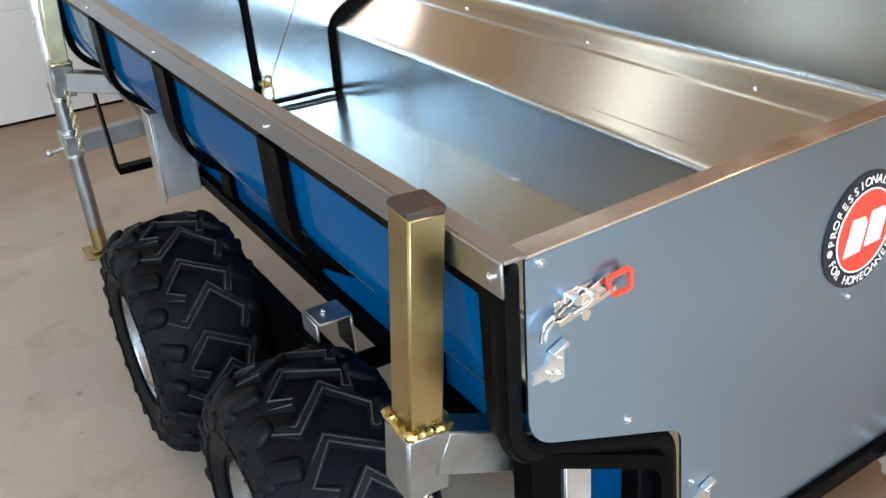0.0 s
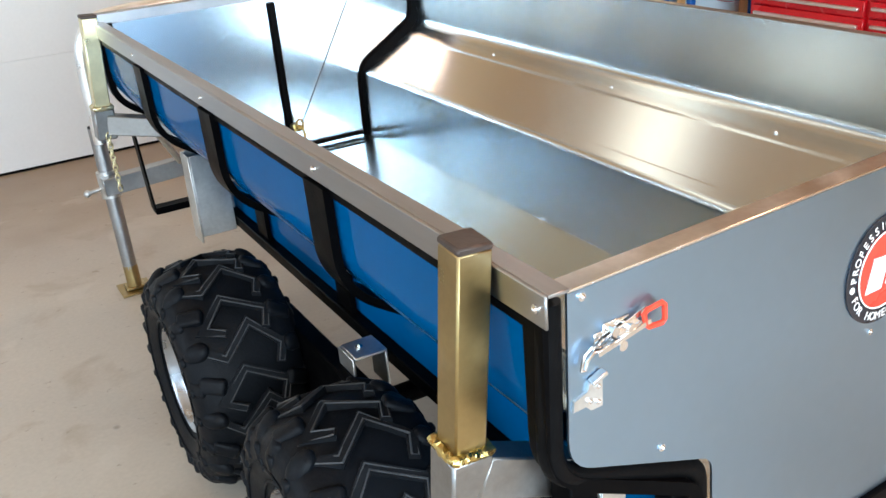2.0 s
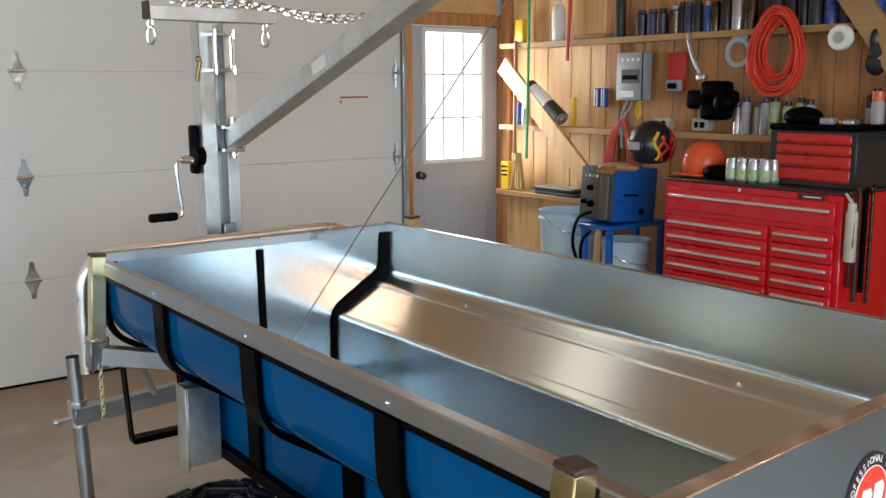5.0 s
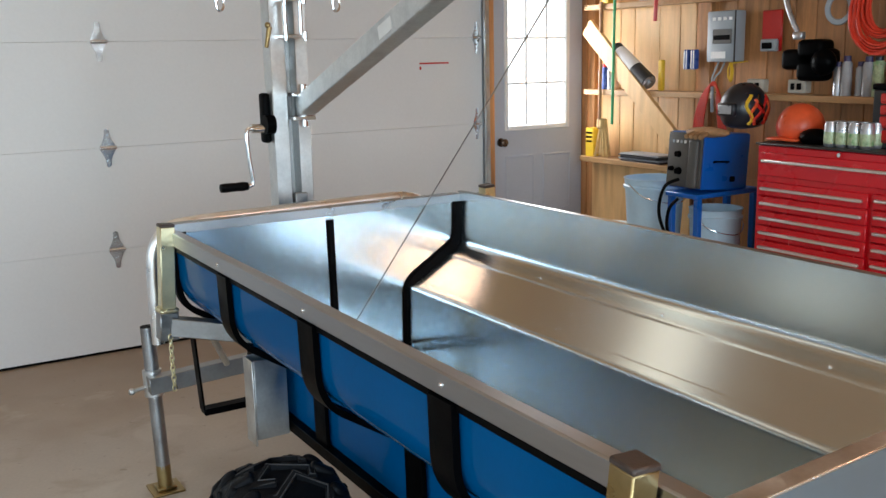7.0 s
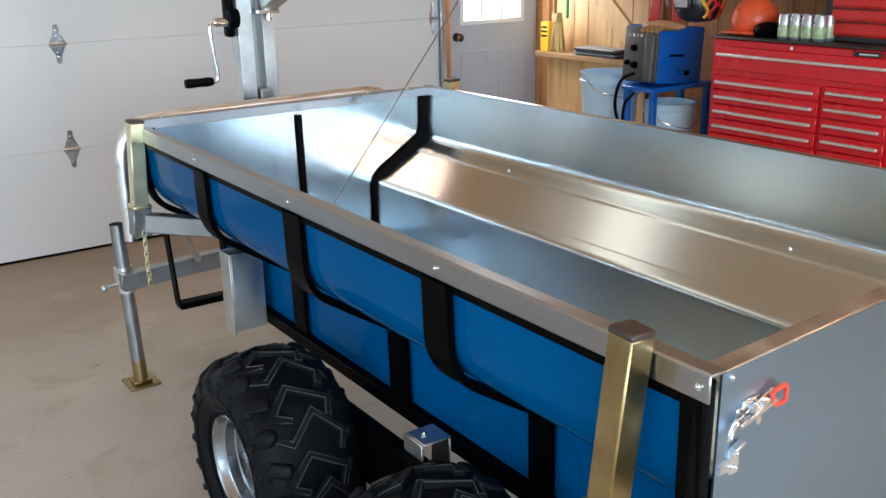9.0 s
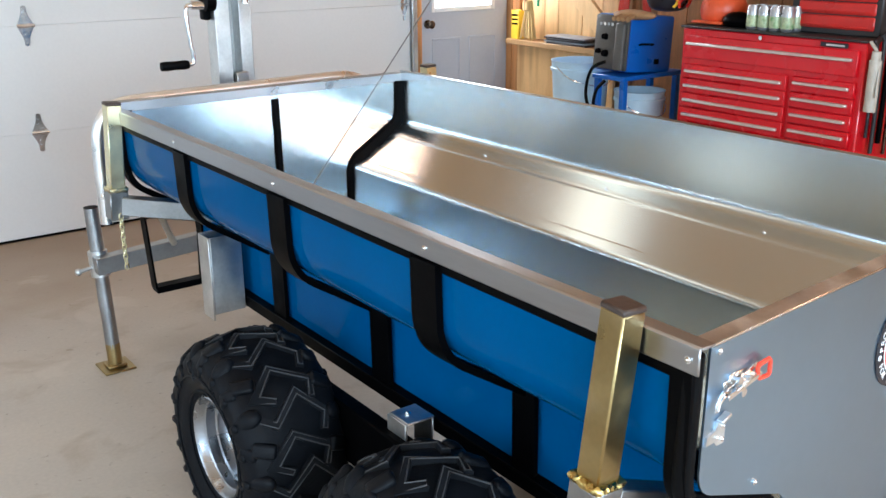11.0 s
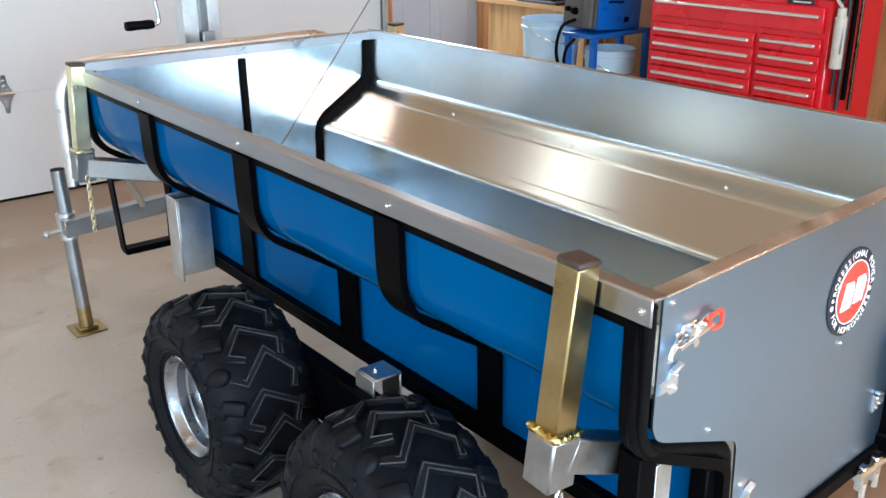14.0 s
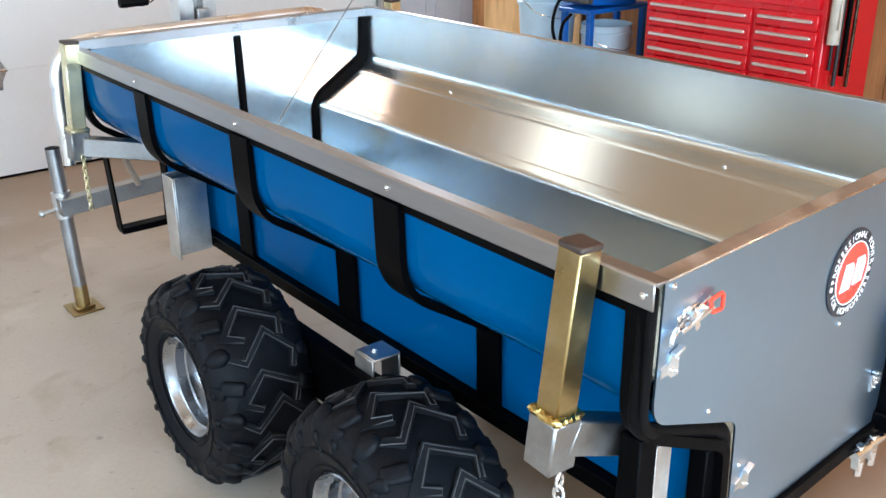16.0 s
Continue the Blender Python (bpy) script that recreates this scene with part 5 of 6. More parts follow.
box(bm, -0.014, 0.0, -0.112, 0.147, 0.02, 0.328, 0.010, tilt, 2)
box(bm, -0.040, -0.0142, -0.100, -0.030, 0.02, 0.290, 0.012, tilt, 3)
front = part("control_panel", bm, WELDER_FRONT, weld, "dark grey control panel")
for yy, zz, r in ((0.060, 0.205, 0.020), (0.105, 0.120, 0.016), (0.050, 0.110, 0.022)):
    bm = B()
    lathe(bm, [(0.0, -0.022), (r * 0.8, -0.022), (r, 0.0), (0.0, 0.0)], (0, 0, 0), 'X', 16, False)
    bmesh.ops.transform(bm, matrix=tilt @ Matrix.Translation((-0.014, yy, zz)), verts=bm.verts)
    part("dial", bm, BLACK, front)
for j, yy in enumerate((0.105, 0.075, 0.045, 0.015)):
    bm = B()
    box(bm, -0.016, -0.0141, yy - 0.008, yy + 0.008, 0.268, 0.284, 0, tilt)
    part("label_bar", bm, WHITE_P if j % 2 else GREYBOX, front)
bm = B()
sweep(bm, [tilt @ V(p) for p in ((0.08, -0.118, 0.17), (0.08, -0.135, 0.175), (0.18, -0.135, 0.175), (0.18, -0.118, 0.17))], 0.006, 8)
part("side_handle", bm, BLACK, weld)
bm = B()
box(bm, 0.22, 0.26, -0.121, -0.114, 0.06, 0.09, 0.002, tilt)
part("side_latch", bm, BLACK, weld)
bm = B()
sweep(bm, smooth_path([(3.10, 3.15, 0.90), (3.02, 3.18, 0.86), (3.00, 3.20, 0.72), (3.03, 3.17, 0.58), (3.06, 3.12, 0.50), (3.02, 3.15, 0.62), (3.00, 3.12, 0.74), (3.05, 3.10, 0.80)]), 0.010, 8)
part("torch_hose", bm, RUBBER, weld, "looped black torch hose")
cart = thing("welding_cart", (3.30, 3.09, 0), "blue steel welding cart", "cart")
bm = B()
box(bm, 3.06, 3.58, 2.97, 3.215, 0.805, 0.830, 0.004)
part("tray", bm, BLUE_W, cart)
for x, y in ((3.09, 2.99), (3.09, 3.19), (3.54, 2.99), (3.54, 3.19)):
    bm = B()
    bar(bm, (x, y, 0.0), (x, y, 0.805), 0.035, 0.035, 0.003, (1, 0, 0))
    part("leg", bm, BLUE_W, cart)
bm = B()
box(bm, 3.06, 3.58, 2.97, 3.215, 0.18, 0.20, 0.004)
part("lower_tray", bm, BLUE_W, cart)


def canister(name, x, y, z, r, h, material, label, category, group="", lip=0.0, neck=True):
    bm = B()
    prof = [(0.0, 0.0), (r * 0.94, 0.0), (r, 0.006), (r, h * 0.82), (r * 0.8, h * 0.88)] + ([(r * 0.45, h * 0.90), (r * 0.45, h), (0.0, h)] if neck else [(r * 0.8, h), (0.0, h)])
    lathe(bm, prof, (x, y, z), 'Z', 16, False)
    return solo(name, bm, material, label, category, group)




def pail(x, y, z, r, h, material, label):
    e = thing("pail", (x, y, z), label, "bucket", group="buckets")
    bm = B()
    lathe(bm, [(0.0, 0.0), (r * 0.86, 0.0), (r * 0.97, h - 0.06), (r * 1.03, h - 0.06), (r * 1.03, h - 0.045), (r * 0.98, h - 0.04), (r, h - 0.006), (r * 1.03, h), (r * 0.97, h),
               (r * 0.94, h - 0.02), (r * 0.83, 0.012), (0.0, 0.012)], (x, y, z), 'Z', 32, False)
    part("tub", bm, material, e)
    bm = B()
    sweep(bm, smooth_path([(x - r * 1.03, y + 0.02, z + h - 0.03), (x - r * 0.95, y - r * 0.6, z + h - 0.10), (x, y - r * 1.04, z + h - 0.14), (x + r * 0.9, y - r * 0.6, z + h - 0.10), (x + r * 1.03, y, z + h - 0.03)]), 0.003, 6)
    part("handle", bm, CHROME, e, "wire handle")


pail(3.25, 3.50, 0.0, 0.175, 0.49, WHITE_P, "white plastic bucket on the floor")
pail(3.25, 3.50, 0.491, 0.182, 0.375, BUCKET, "pale blue plastic bucket stacked on another")
pail(3.34, 3.09, 0.2015, 0.150, 0.52, BUCKET, "pale blue plastic bucket on the cart's lower tray")
canister("white_tub", 3.16, 3.76, 0.0, 0.12, 0.56, WHITE_P, "white plastic tub with a lid", "tub", neck=False)

# helmets and gloves
HX, HY, HZ, HR = 3.35, 2.92, 1.295, 0.142
bm = B()
ball(bm, (HX, HY, HZ), HR, 1.0, 0.88, 1.0, 24)
for v in bm.verts:
    if v.co.z < 1.20:
        v.co.z = 1.20 - (1.20 - v.co.z) * 0.35
box(bm, HX - 0.150, HX - 0.115, HY - 0.06, HY + 0.06, 1.26, 1.33, 0.008)
shell = solo("welding_helmet", bm, BADGE_DARK, "black welding helmet with orange flames on the welder", "helmet", sharp=50)
for q in range(9):
    bm = B()
    a = radians(238 + q * 11)
    pts = []
    top = 1.37 - 0.02 * (q % 3)
    for s in range(9):
        zz = 1.215 + s * (top - 1.215) / 8
        rr = HR * math.sqrt(max(0.05, 1 - ((zz - HZ) / HR) ** 2)) - 0.006
        aa = a + 0.14 * math.sin(s * 0.9 + q * 1.7)
        pts.append((HX + rr * math.cos(aa), HY + rr * 0.88 * math.sin(aa), zz))
    sweep(bm, pts, 0.0115, 6)
    ob = part("flame", bm, (RED_P, ORANGE, RED_P, BRONZE)[q % 4] if q else YELLOW, shell, "painted flame")
    ob.matrix_parent_inverse = Matrix.Identity(4)
bm = B()
box(bm, HX - 0.153, HX - 0.1505, HY - 0.045, HY + 0.045, 1.272, 1.318, 0.001)
part("visor", bm, SILVER, shell, "shiny visor glass").matrix_parent_inverse = Matrix.Identity(4)
bm = B()
ball(bm, (3.20, 3.05, 1.165), 0.10, 0.9, 1.3, 0.30, 14)
ball(bm, (3.17, 2.95, 1.170), 0.06, 0.8, 1.6, 0.40, 12)
for j in range(4):
    rod(bm, (3.12, 2.97 + j * 0.03, 1.165), (3.05, 2.95 + j * 0.035, 1.150), 0.013, 8)
solo("work_glove", bm, LEATHER, "crumpled tan leather work gloves on the welder", "gloves", sharp=60)
bm = B()
ball(bm, (3.33, 2.525, 1.215), 0.122, 1.0, 1.0, 1.0, 20)
for v in bm.verts:
    v.co.z = max(v.co.z, TZ + 0.013)
box(bm, 3.18, 3.24, 2.43, 2.62, 1.15, 1.165, 0.006)
solo("hard_hat", bm, ORANGE, "orange red hard hat on the cabinet", "helmet", sharp=60)
bm = B()
ball(bm, (3.24, 2.36, 1.175), 0.06, 1.0, 1.5, 0.75, 12)
ball(bm, (3.28, 2.28, 1.165), 0.05, 1.0, 1.2, 0.7, 12)
for v in bm.verts:
    v.co.z = max(v.co.z, TZ + 0.013)
solo("cloth_bundle", bm, BLACK, "black cloth bundle on the cabinet", "cloth", sharp=60)

# drink cans on the cabinet
for i in range(4):
    yy = 2.235 - i * 0.066
    for x in (3.19, 3.256):
        e = thing("drink_can", (x, yy, TZ + 0.012), "green and silver drink can in a pack", "can", group="drink cans")
        bm = B()
        lathe(bm, [(0.0, 0.0), (0.026, 0.0), (0.032, 0.008), (0.032, 0.105), (0.026, 0.118), (0.026, 0.121), (0.0, 0.119)], (x, yy, TZ + 0.0125), 'Z', 16, False)
        part("shell", bm, SILVER, e)
        bm = B()
        lathe(bm, [(0.0324, 0.016), (0.0326, 0.018), (0.0326, 0.070), (0.0324, 0.072)], (x, yy, TZ + 0.0125), 'Z', 16, False)
        part("label", bm, GREENCAN, e, "green printed label")

# cans and bottles along the shelves
rng = random.Random(4)
palette = [DARKCAP, DARKCAP, SILVER, GREYP, DARKCAP, PURPLE, DARKCAP, BRONZE, BLUECAN]


def can_row(y_from, y_to, z, r, h, colours, kind_label, depth=3.60, caps=None):
    yy = y_from
    while yy > y_to:
        rr = r * rng.uniform(0.9, 1.1)
        hh = h * rng.uniform(0.9, 1.1)
        m = rng.choice(colours)
        e = thing("spray_can", (depth + rng.uniform(-0.02, 0.02), yy, z), kind_label, "can", group="shelf cans")
        x = e.matrix_basis.translation.x
        bm = B()
        lathe(bm, [(0.0, 0.0), (rr, 0.0), (rr, hh * 0.80), (rr * 0.72, hh * 0.86), (0.0, hh * 0.86)], (x, yy, z + 0.0006), 'Z', 14, False)
        part("body", bm, m, e)
        bm = B()
        lathe(bm, [(0.0, hh * 0.86), (rr * 0.70, hh * 0.86), (rr * 0.66, hh), (0.0, hh)], (x, yy, z + 0.0006), 'Z', 12, False)
        part("lid", bm, rng.choice(caps or [DARKCAP, DARKCAP, DULL, PURPLE, RED_P]), e)
        yy -= rr * 2 + 0.006 + rng.uniform(0, 0.012)


can_row(2.50, 2.29, 1.365, 0.0265, 0.190, [DULL, SILVER, DULL], "pale spray can with a dark purple cap", 3.58, [PURPLE])
can_row(2.27, 2.00, 1.365, 0.029, 0.195, [DULL, GREENCAN, DARKCAP], "dark capped bottle on the shelf", 3.60, [DARKCAP])
can_row(1.52, 1.20, 1.365, 0.034, 0.230, [DARKCAP, PURPLE, GREYP], "dark bottle on the shelf", 3.60, [DARKCAP, RED_P])
can_row(4.42, 4.28, 1.365, 0.026, 0.16, [BLACK, SILVER, BLUECAN], "small bottle on the shelf", 3.60)
can_row(3.24, 2.94, 1.935, 0.034, 0.16, [DARKCAP, GREYP, PURPLE, BRONZE], "small dark tin on the upper shelf", 3.60)
can_row(2.94, 2.66, 1.935, 0.028, 0.18, [PURPLE, BLUECAN, PURPLE, DARKCAP, BRONZE], "blue spray can on the upper shelf", 3.60)
can_row(2.62, 2.16, 1.935, 0.033, 0.24, [DARKCAP, SILVER, GREYP, DARKCAP, BRONZE], "dark or silver spray can on the upper shelf", 3.60)
can_row(2.14, 1.20, 1.935, 0.035, 0.23, palette, "spray can on the upper shelf", 3.60)
canister("caulk_tube", 3.60, 3.98, 1.936, 0.045, 0.26, WHITE_P, "pale bottle on the upper shelf", "bottle")
canister("glass_bottle", 3.60, 3.42, 1.936, 0.033, 0.26, GREYP, "smoky bottle on the upper shelf", "bottle")
bm = B()
box(bm, 3.56, 3.63, 4.30, 4.39, 1.936, 2.10, 0.012, None, 2)
solo("oil_jug", bm, YELLOW, "yellow oil jug on the upper shelf", "jug")
bm = B()
box(bm, 3.56, 3.64, 3.52, 3.80, 1.936, 1.965, 0.006)
solo("wood_offcut", bm, PINE_H, "short wood offcut on the upper shelf", "offcut")
# dark canister lying on the brace, white label round its middle
tilt_can = thing("canister", (3.56, 4.05, 1.366), "dark canister with a white label leaning on the brace", "canister")
top, low = V((3.56, 4.22, 1.635)), V((3.56, 3.90, 1.420))
bm = B()
rod(bm, top, low, 0.052, 18)
part("body", bm, GREYP, tilt_can)
bm = B()
rod(bm, top.lerp(low, 0.12), top.lerp(low, 0.62), 0.0535, 18)
part("label", bm, WHITE_P, tilt_can, "white paper label")
bm = B()
rod(bm, low, low + (low - top).normalized() * 0.012, 0.046, 18)
rod(bm, low + (low - top).normalized() * 0.012, low + (low - top).normalized() * 0.030, 0.020, 12)
part("cap", bm, SILVER, tilt_can, "grey end cap")
bm = B()
box(bm, 3.58, 3.61, 3.80, 3.84, 1.366, 1.56, 0.006)
solo("level_tool", bm, YELLOW, "small yellow tool standing on the shelf", "tool")

# consumer unit and cords
unit = thing("breaker_box", (3.66, 3.27, 1.54), "grey steel breaker box on the wall", "breaker box")
bm = B()
box(bm, 3.57, 3.658, 3.200, 3.420, 1.545, 1.840, 0.010, None, 2)
part("case", bm, GREYBOX, unit)
bm = B()
box(bm, 3.564, 3.5705, 3.225, 3.37, 1.65, 1.735, 0.002)
part("breaker_window", bm, WELDER_FRONT, unit, "grey recess over the breakers")
bm = B()
box(bm, 3.5615, 3.5638, 3.235, 3.36, 1.672, 1.700, 0.001)
part("breaker_row", bm, BLACK, unit, "row of black breakers")
bm = B()
box(bm, 3.560, 3.5696, 3.196, 3.199, 1.545, 1.840)
part("lid_edge", bm, GREYP, unit)
for j in range(4):
    bm = B()
    box(bm, 3.565, 3.5698, 3.225 + j * 0.042, 3.248 + j * 0.042, 1.785, 1.803)
    part("label_bar", bm, WHITE_P, unit)
bm = B()
box(bm, 3.566, 3.5703, 3.27, 3.38, 1.565, 1.605)
part("paper_label", bm, WHITE_P, unit, "pale paper label")
for j in range(6):
    e = j * 0.009
    bm = B()
    sweep(bm, smooth_path([(3.53, 3.475 - e * 1.8, 1.07 + e), (3.51, 3.435 - e * 1.5, 1.22), (3.50, 3.385 - e * 1.2, 1.33 + e * 0.5), (3.50, 3.335 - e * 0.5, 1.395 + e * 0.4),
                           (3.505, 3.285, 1.410 + e * 0.4), (3.50, 3.245 + e * 0.3, 1.370 + e * 0.3), (3.50, 3.222 + e * 0.8, 1.29), (3.51, 3.205 + e, 1.20), (3.53, 3.195 + e * 1.3, 1.10 - e)]), 0.0062, 8)
    solo("orange_lead", bm, CORD_O, "orange power lead hanging below the breaker box", "cord", group="orange leads", sharp=60)
for y0, y1 in ((3.345, 3.330), (3.300, 3.318)):
    bm = B()
    sweep(bm, smooth_path([(3.60, y0, 1.546), (3.56, y0 - 0.006, 1.49), (3.53, y1, 1.43), (3.53, y1 - 0.004, 1.25)]), 0.0058, 8)
    solo("grey_lead", bm, GREYBOX, "grey cable running down from the breaker box", "cord", group="grey leads", sharp=60)
bm = B()
for j in range(3):
    sweep(bm, [(3.56 - 0.006 * j, 3.215 + (0.018 - 0.003 * j) * math.cos(a), 1.485 + (0.055 - 0.008 * j) * math.sin(a)) for a in (2 * math.pi * k / 20 for k in range(20))], 0.004, 6, True)
rod(bm, (3.545, 3.215, 1.535), (X1, 3.215, 1.545), 0.004, 8)
solo("yellow_cord", bm, YELLOW, "small hank of yellow cord hung on a nail", "cord", sharp=60)


def coil(y, z, ry, rz, n, r, material, label, x=3.50):
    """A hank of cord hung on a nail, loop by loop."""
    hank = thing("cord_coil", (x, y, z - rz), label, "cord")
    for j in range(n):
        s = 1.0 - 0.5 * rng.random() ** 2.2
        a = rng.uniform(-0.25, 0.25)
        ring = []
        for q in range(28):
            t = 2 * math.pi * q / 28
            up = 0.04 * (1 - s) * rz / 0.2
            ring.append((x - 0.012 * (j % 4) + 0.006 * math.sin(3 * t + j), y + s * ry * math.cos(t + a) * (1 - 0.18 * math.sin(t)) + a * 0.03, z + s * rz * math.sin(t + a) + 0.02 * a + up))
        bm = B()
        sweep(bm, ring, r, 6, True)
        part("loop", bm, material, hank, sharp=60)
    bm = B()
    rod(bm, (x - 0.02, y, z + rz * 0.8), (X1, y, z + rz * 0.85), 0.008, 8)
    part("nail", bm, SILVER, hank, "steel nail")


coil(2.205, 1.805, 0.150, 0.228, 24, 0.0075, CORD_O, "coiled orange extension cord hung on the wall")
bm = B()
for rr in (0.062, 0.070, 0.078):
    sweep(bm, [(3.50, 2.46 + rr * math.cos(a), 1.81 + rr * math.sin(a)) for a in (2 * math.pi * k / 24 for k in range(24))], 0.008, 6, True)
rod(bm, (3.50, 2.46, 1.885), (X1, 2.46, 1.895), 0.006, 8)
box(bm, 3.505, 3.515, 2.41, 2.51, 1.855, 1.90, 0.004)
solo("wire_reel", bm, GREYBOX, "grey coil of wire hung on the wall", "wire coil", sharp=60)
lamp_thing = thing("work_lamp", (3.56, 1.850, 1.82), "round white lamp head clamped to the shelf", "lamp")
bm = B()
lathe(bm, [(0.0, -0.03), (0.058, -0.03), (0.066, -0.01), (0.060, 0.01), (0.02, 0.05), (0.0, 0.05)], (3.49, 1.850, 1.862), 'X', 24, False)
part("head", bm, WHITE_P, lamp_thing)
bm = B()
rod(bm, (3.54, 1.850, 1.865), (3.60, 1.850, 1.90), 0.010, 8)
part("arm", bm, BLACK, lamp_thing)
bm = B()
lathe(bm, [(0.0, -0.033), (0.03, -0.033), (0.03, -0.0302), (0.0, -0.0302)], (3.49, 1.850, 1.862), 'X', 16, False)
part("bulb_face", bm, SILVER, lamp_thing)
# red caliper card, black bag, outlet boxes, spray nozzle
card = thing("carded_tool", (3.655, 3.00, 1.60), "red carded tool pack hung on the wall", "tool pack")
bm = B()
box(bm, 3.640, 3.656, 2.93, 3.07, 1.60, 1.83, 0.006)
part("card", bm, RED_P, card)
bm = B()
box(bm, 3.615, 3.6398, 2.94, 3.06, 1.60, 1.67, 0.008)
part("pack", bm, GREYBOX, card)
bm = B()
box(bm, 3.608, 3.6148, 2.97, 3.04, 1.615, 1.65, 0.004)
part("window", bm, BLACK, card)
bm = B()
sweep(bm, smooth_path([(3.50, 2.80, 1.925), (3.49, 2.78, 1.86), (3.48, 2.74, 1.78), (3.49, 2.70, 1.70)]), 0.014, 8)
box(bm, 3.47, 3.51, 2.66, 2.72, 1.66, 1.70, 0.006)
solo("spray_gun", bm, SILVER, "silver spray gun hung from the shelf", "spray gun", sharp=60)
bm = B()
box(bm, 3.50, 3.63, 2.52, 2.82, 1.50, 1.61, 0.030, None, 3)
box(bm, 3.50, 3.63, 2.56, 2.72, 1.44, 1.66, 0.030, None, 3)
ball(bm, (3.52, 2.55, 1.54), 0.07, 0.8, 1.0, 1.0, 12)
solo("black_bag", bm, BLACK, "black tool pouch hung on the wall", "tool pouch", sharp=60)
for yy in (3.07, 2.78):
    e = thing("outlet", (3.65, yy, 1.385), "cream outlet box on the shelf back", "outlet", group="outlets")
    bm = B()
    box(bm, 3.60, 3.655, yy - 0.06, yy + 0.06, 1.370, 1.445, 0.006)
    part("box", bm, CREAM, e)
    bm = B()
    box(bm, 3.592, 3.5998, yy - 0.035, yy - 0.005, 1.39, 1.425, 0.003)
    box(bm, 3.592, 3.5998, yy + 0.010, yy + 0.035, 1.39, 1.425, 0.003)
    part("socket", bm, BLACK, e)
for yy in (3.62, 3.56):
    bm = B()
    box(bm, 3.60, 3.64, yy - 0.02, yy + 0.02, 1.50, 1.62, 0.006)
    packet = solo("clamp_meter", bm, BLUECAN, "small blue packet with white stripes hung on the wall", "packet", group="packets")
    bm = B()
    for dy in (-0.013, 0.006):
        box(bm, 3.5975, 3.5994, yy + dy, yy + dy + 0.008, 1.505, 1.615)
    part("stripe", bm, WHITE_P, packet, "white printed stripes").matrix_parent_inverse = Matrix.Identity(4)

# dark rag hung under the upper shelf
bm = B()
for y, z, ry, rz in ((1.685, 1.845, 0.030, 0.060), (1.670, 1.790, 0.046, 0.075), (1.68, 1.735, 0.052, 0.060)):
    ball(bm, (3.52, y, z), 1.0, 0.030, ry, rz, 14)
for v in bm.verts:
    v.co.x += 0.007 * math.sin(v.co.y * 60 + v.co.z * 12)
rod(bm, (3.53, 1.69, 1.89), (3.60, 1.69, 1.912), 0.004, 8)
solo("dark_rag", bm, DARKCAP, "dark rag hung under the upper shelf", "rag", sharp=60)

# broom, green rod, red rod, papers, caution box
broom = thing("broom", (3.46, 4.30, 0.93), "straw broom with a wooden handle against the wall", "broom")
bm = B()
rod(bm, (3.51, 4.32, 1.10), (3.515, 4.32, 1.95), 0.012, 10)
part("handle", bm, PINE, broom)
bm = B()
for j in range(26):
    a = rng.uniform(-1, 1)
    rod(bm, (3.54 + rng.uniform(-0.02, 0.02), 4.32 + a * 0.025, 1.16), (3.545 + rng.uniform(-0.03, 0.03), 4.32 + a * 0.070, 0.905 + rng.uniform(0, 0.02)), 0.007, 5)
box(bm, 3.50, 3.56, 4.29, 4.35, 1.10, 1.17, 0.01)
tagged(part("straw", bm, STRAW, broom), kind="stuff")
bm = B()
rod(bm, (3.49, 4.17, 1.14), (3.505, 4.17, 2.30), 0.010, 10)
solo("green_rod", bm, GREEN, "long green handle leaning on the shelves", "handle")
bm = B()
rod(bm, (3.50, 3.79, 1.80), (3.50, 3.76, 2.35), 0.012, 10)
solo("red_rod", bm, RED_P, "dark red rod hung from the shelf", "rod")
for j in range(5):
    bm = B()
    box(bm, 3.505 + 0.01 * (j % 2), 3.65, 3.72 + 0.02 * (j % 3), 4.10 + 0.03 * (j % 2), 0.9005 + j * 0.011, 0.9105 + j * 0.011, 0.001)
    solo("paper_folder", bm, (DARKCAP, GREYBOX, DARKCAP, GREYP, DULL)[j], "paper folder stacked on the low shelf", "folder", group="folders")
bm = B()
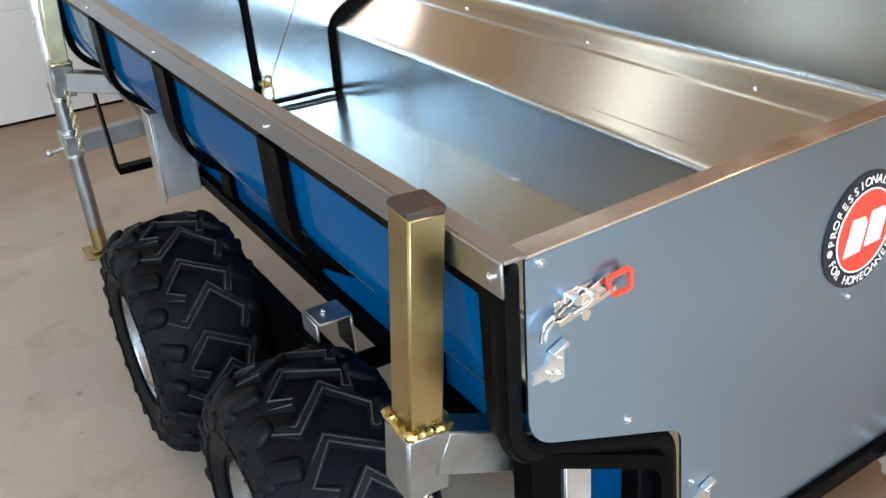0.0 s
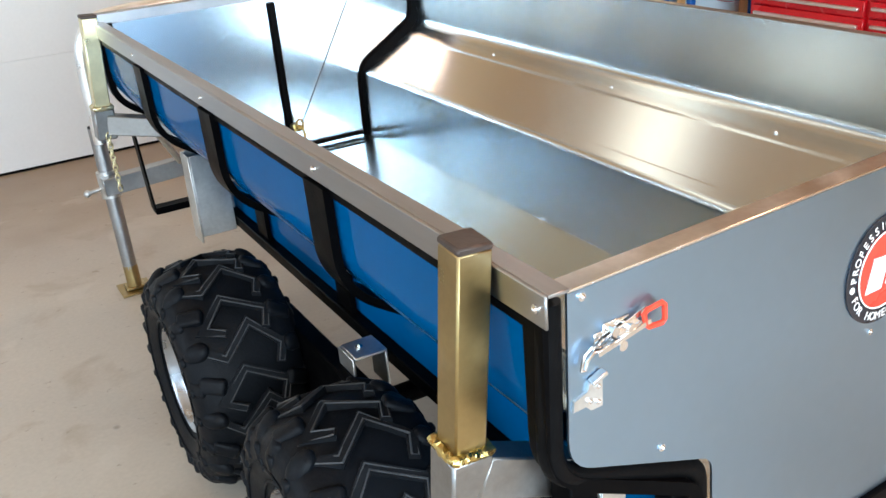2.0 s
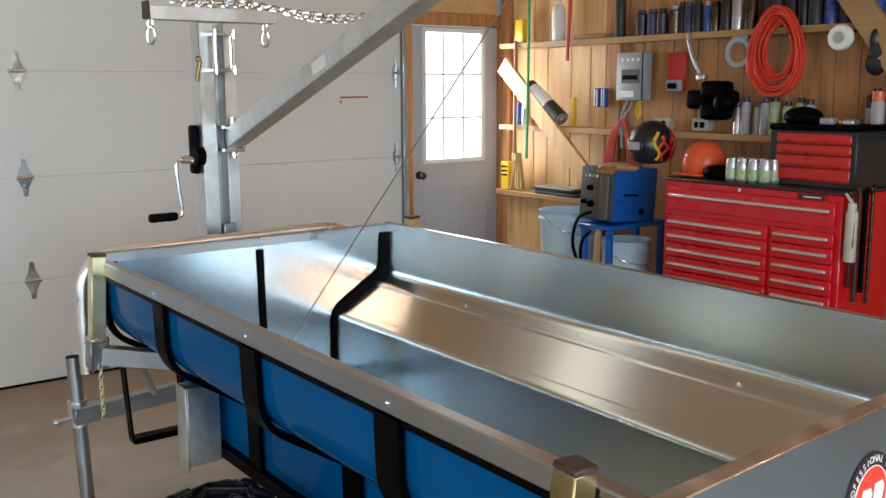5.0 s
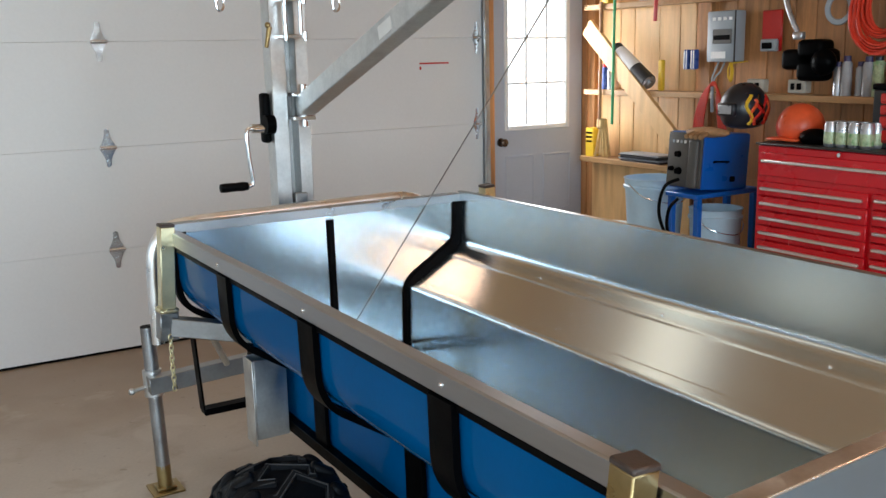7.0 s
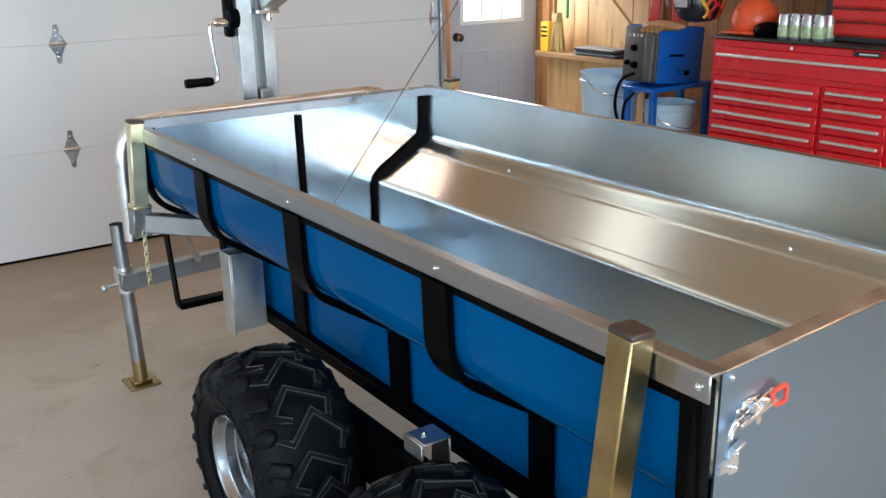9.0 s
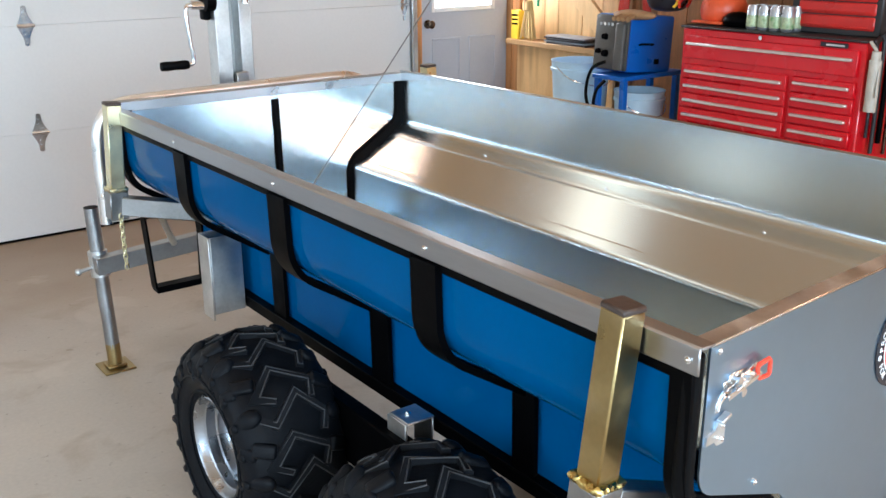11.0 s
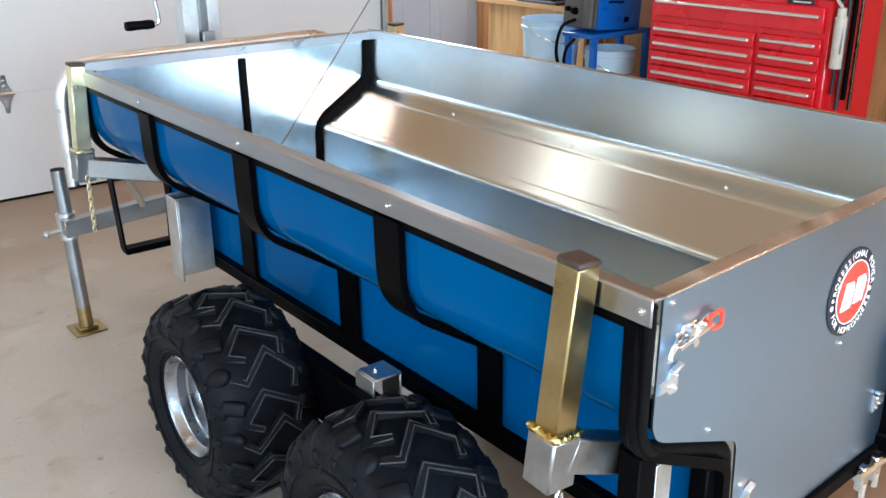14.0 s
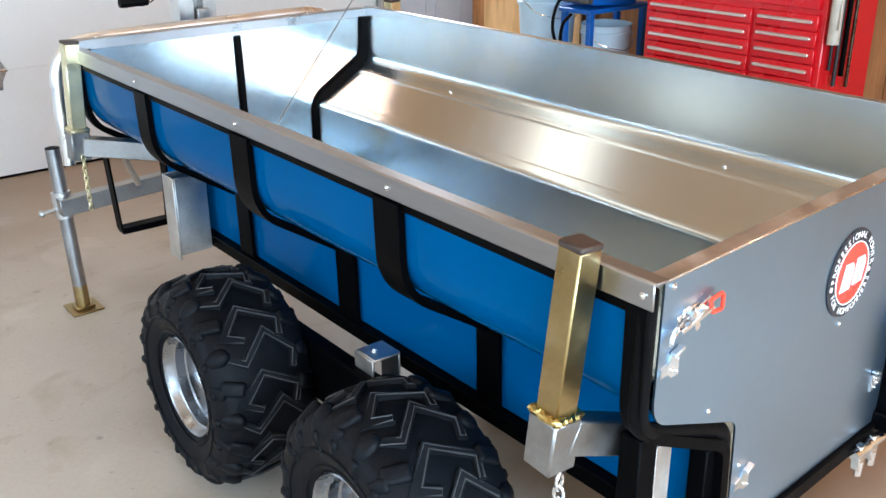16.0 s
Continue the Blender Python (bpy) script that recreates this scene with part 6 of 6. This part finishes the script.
box(bm, 3.52, 3.58, 4.40, 4.48, 0.9005, 1.10, 0.003)
solo("caution_box", bm, YELLOW, "yellow carton with dark bars on the low shelf", "carton")
bm = B()
for zz in (1.00, 1.03, 1.06):
    box(bm, 3.518, 3.5195, 4.41, 4.47, zz, zz + 0.012)
part("print", bm, BLACK, bpy.data.objects["caution_box"]).matrix_parent_inverse = Matrix.Identity(4)

# more bottles by the chest, and what lies on its lid
canister("oil_bottle", 3.58, 1.70, 1.366, 0.045, 0.250, DARKCAP, "black oil bottle on the shelf", "bottle")
bm = B()
box(bm, 3.530, 3.5355, 1.675, 1.725, 1.42, 1.52, 0.001)
part("label", bm, DULL, bpy.data.objects["oil_bottle"], "pale label").matrix_parent_inverse = Matrix.Identity(4)
red_top = thing("spray_can", (3.50, 1.625, 1.446), "dark spray can with a red cap on the chest", "can")
bm = B()
lathe(bm, [(0.0, 0.0), (0.032, 0.0), (0.032, 0.10), (0.024, 0.112), (0.0, 0.112)], (3.50, 1.645, 1.4458), 'Z', 16, False)
part("body", bm, DULL, red_top)
bm = B()
lathe(bm, [(0.0, 0.112), (0.030, 0.112), (0.030, 0.155), (0.0, 0.158)], (3.50, 1.645, 1.4458), 'Z', 16, False)
part("lid", bm, ORANGE, red_top, "red cap")
bm = B()
ball(bm, (3.37, 1.96, 1.475), 0.085, 0.9, 1.2, 0.62, 16)
ball(bm, (3.31, 1.88, 1.460), 0.055, 1.0, 1.4, 0.30, 12)
for v in bm.verts:
    v.co.z = max(v.co.z, 1.4458)
solo("black_hat", bm, BLACK, "crumpled black cloth hat on the chest", "hat", sharp=60)
for x, y, w, h, m in ((3.30, 1.775, 0.035, 0.030, DULL), (3.33, 1.700, 0.030, 0.022, YELLOW), (3.29, 1.655, 0.028, 0.026, SILVER), (3.36, 1.74, 0.040, 0.014, DARKCAP)):
    bm = B()
    box(bm, x - 0.03, x + 0.03, y - w, y + w, 1.4456, 1.4456 + h, 0.006, None, 2)
    solo("small_box", bm, m, "small part lying on the chest's lid", "box", group="oddments")
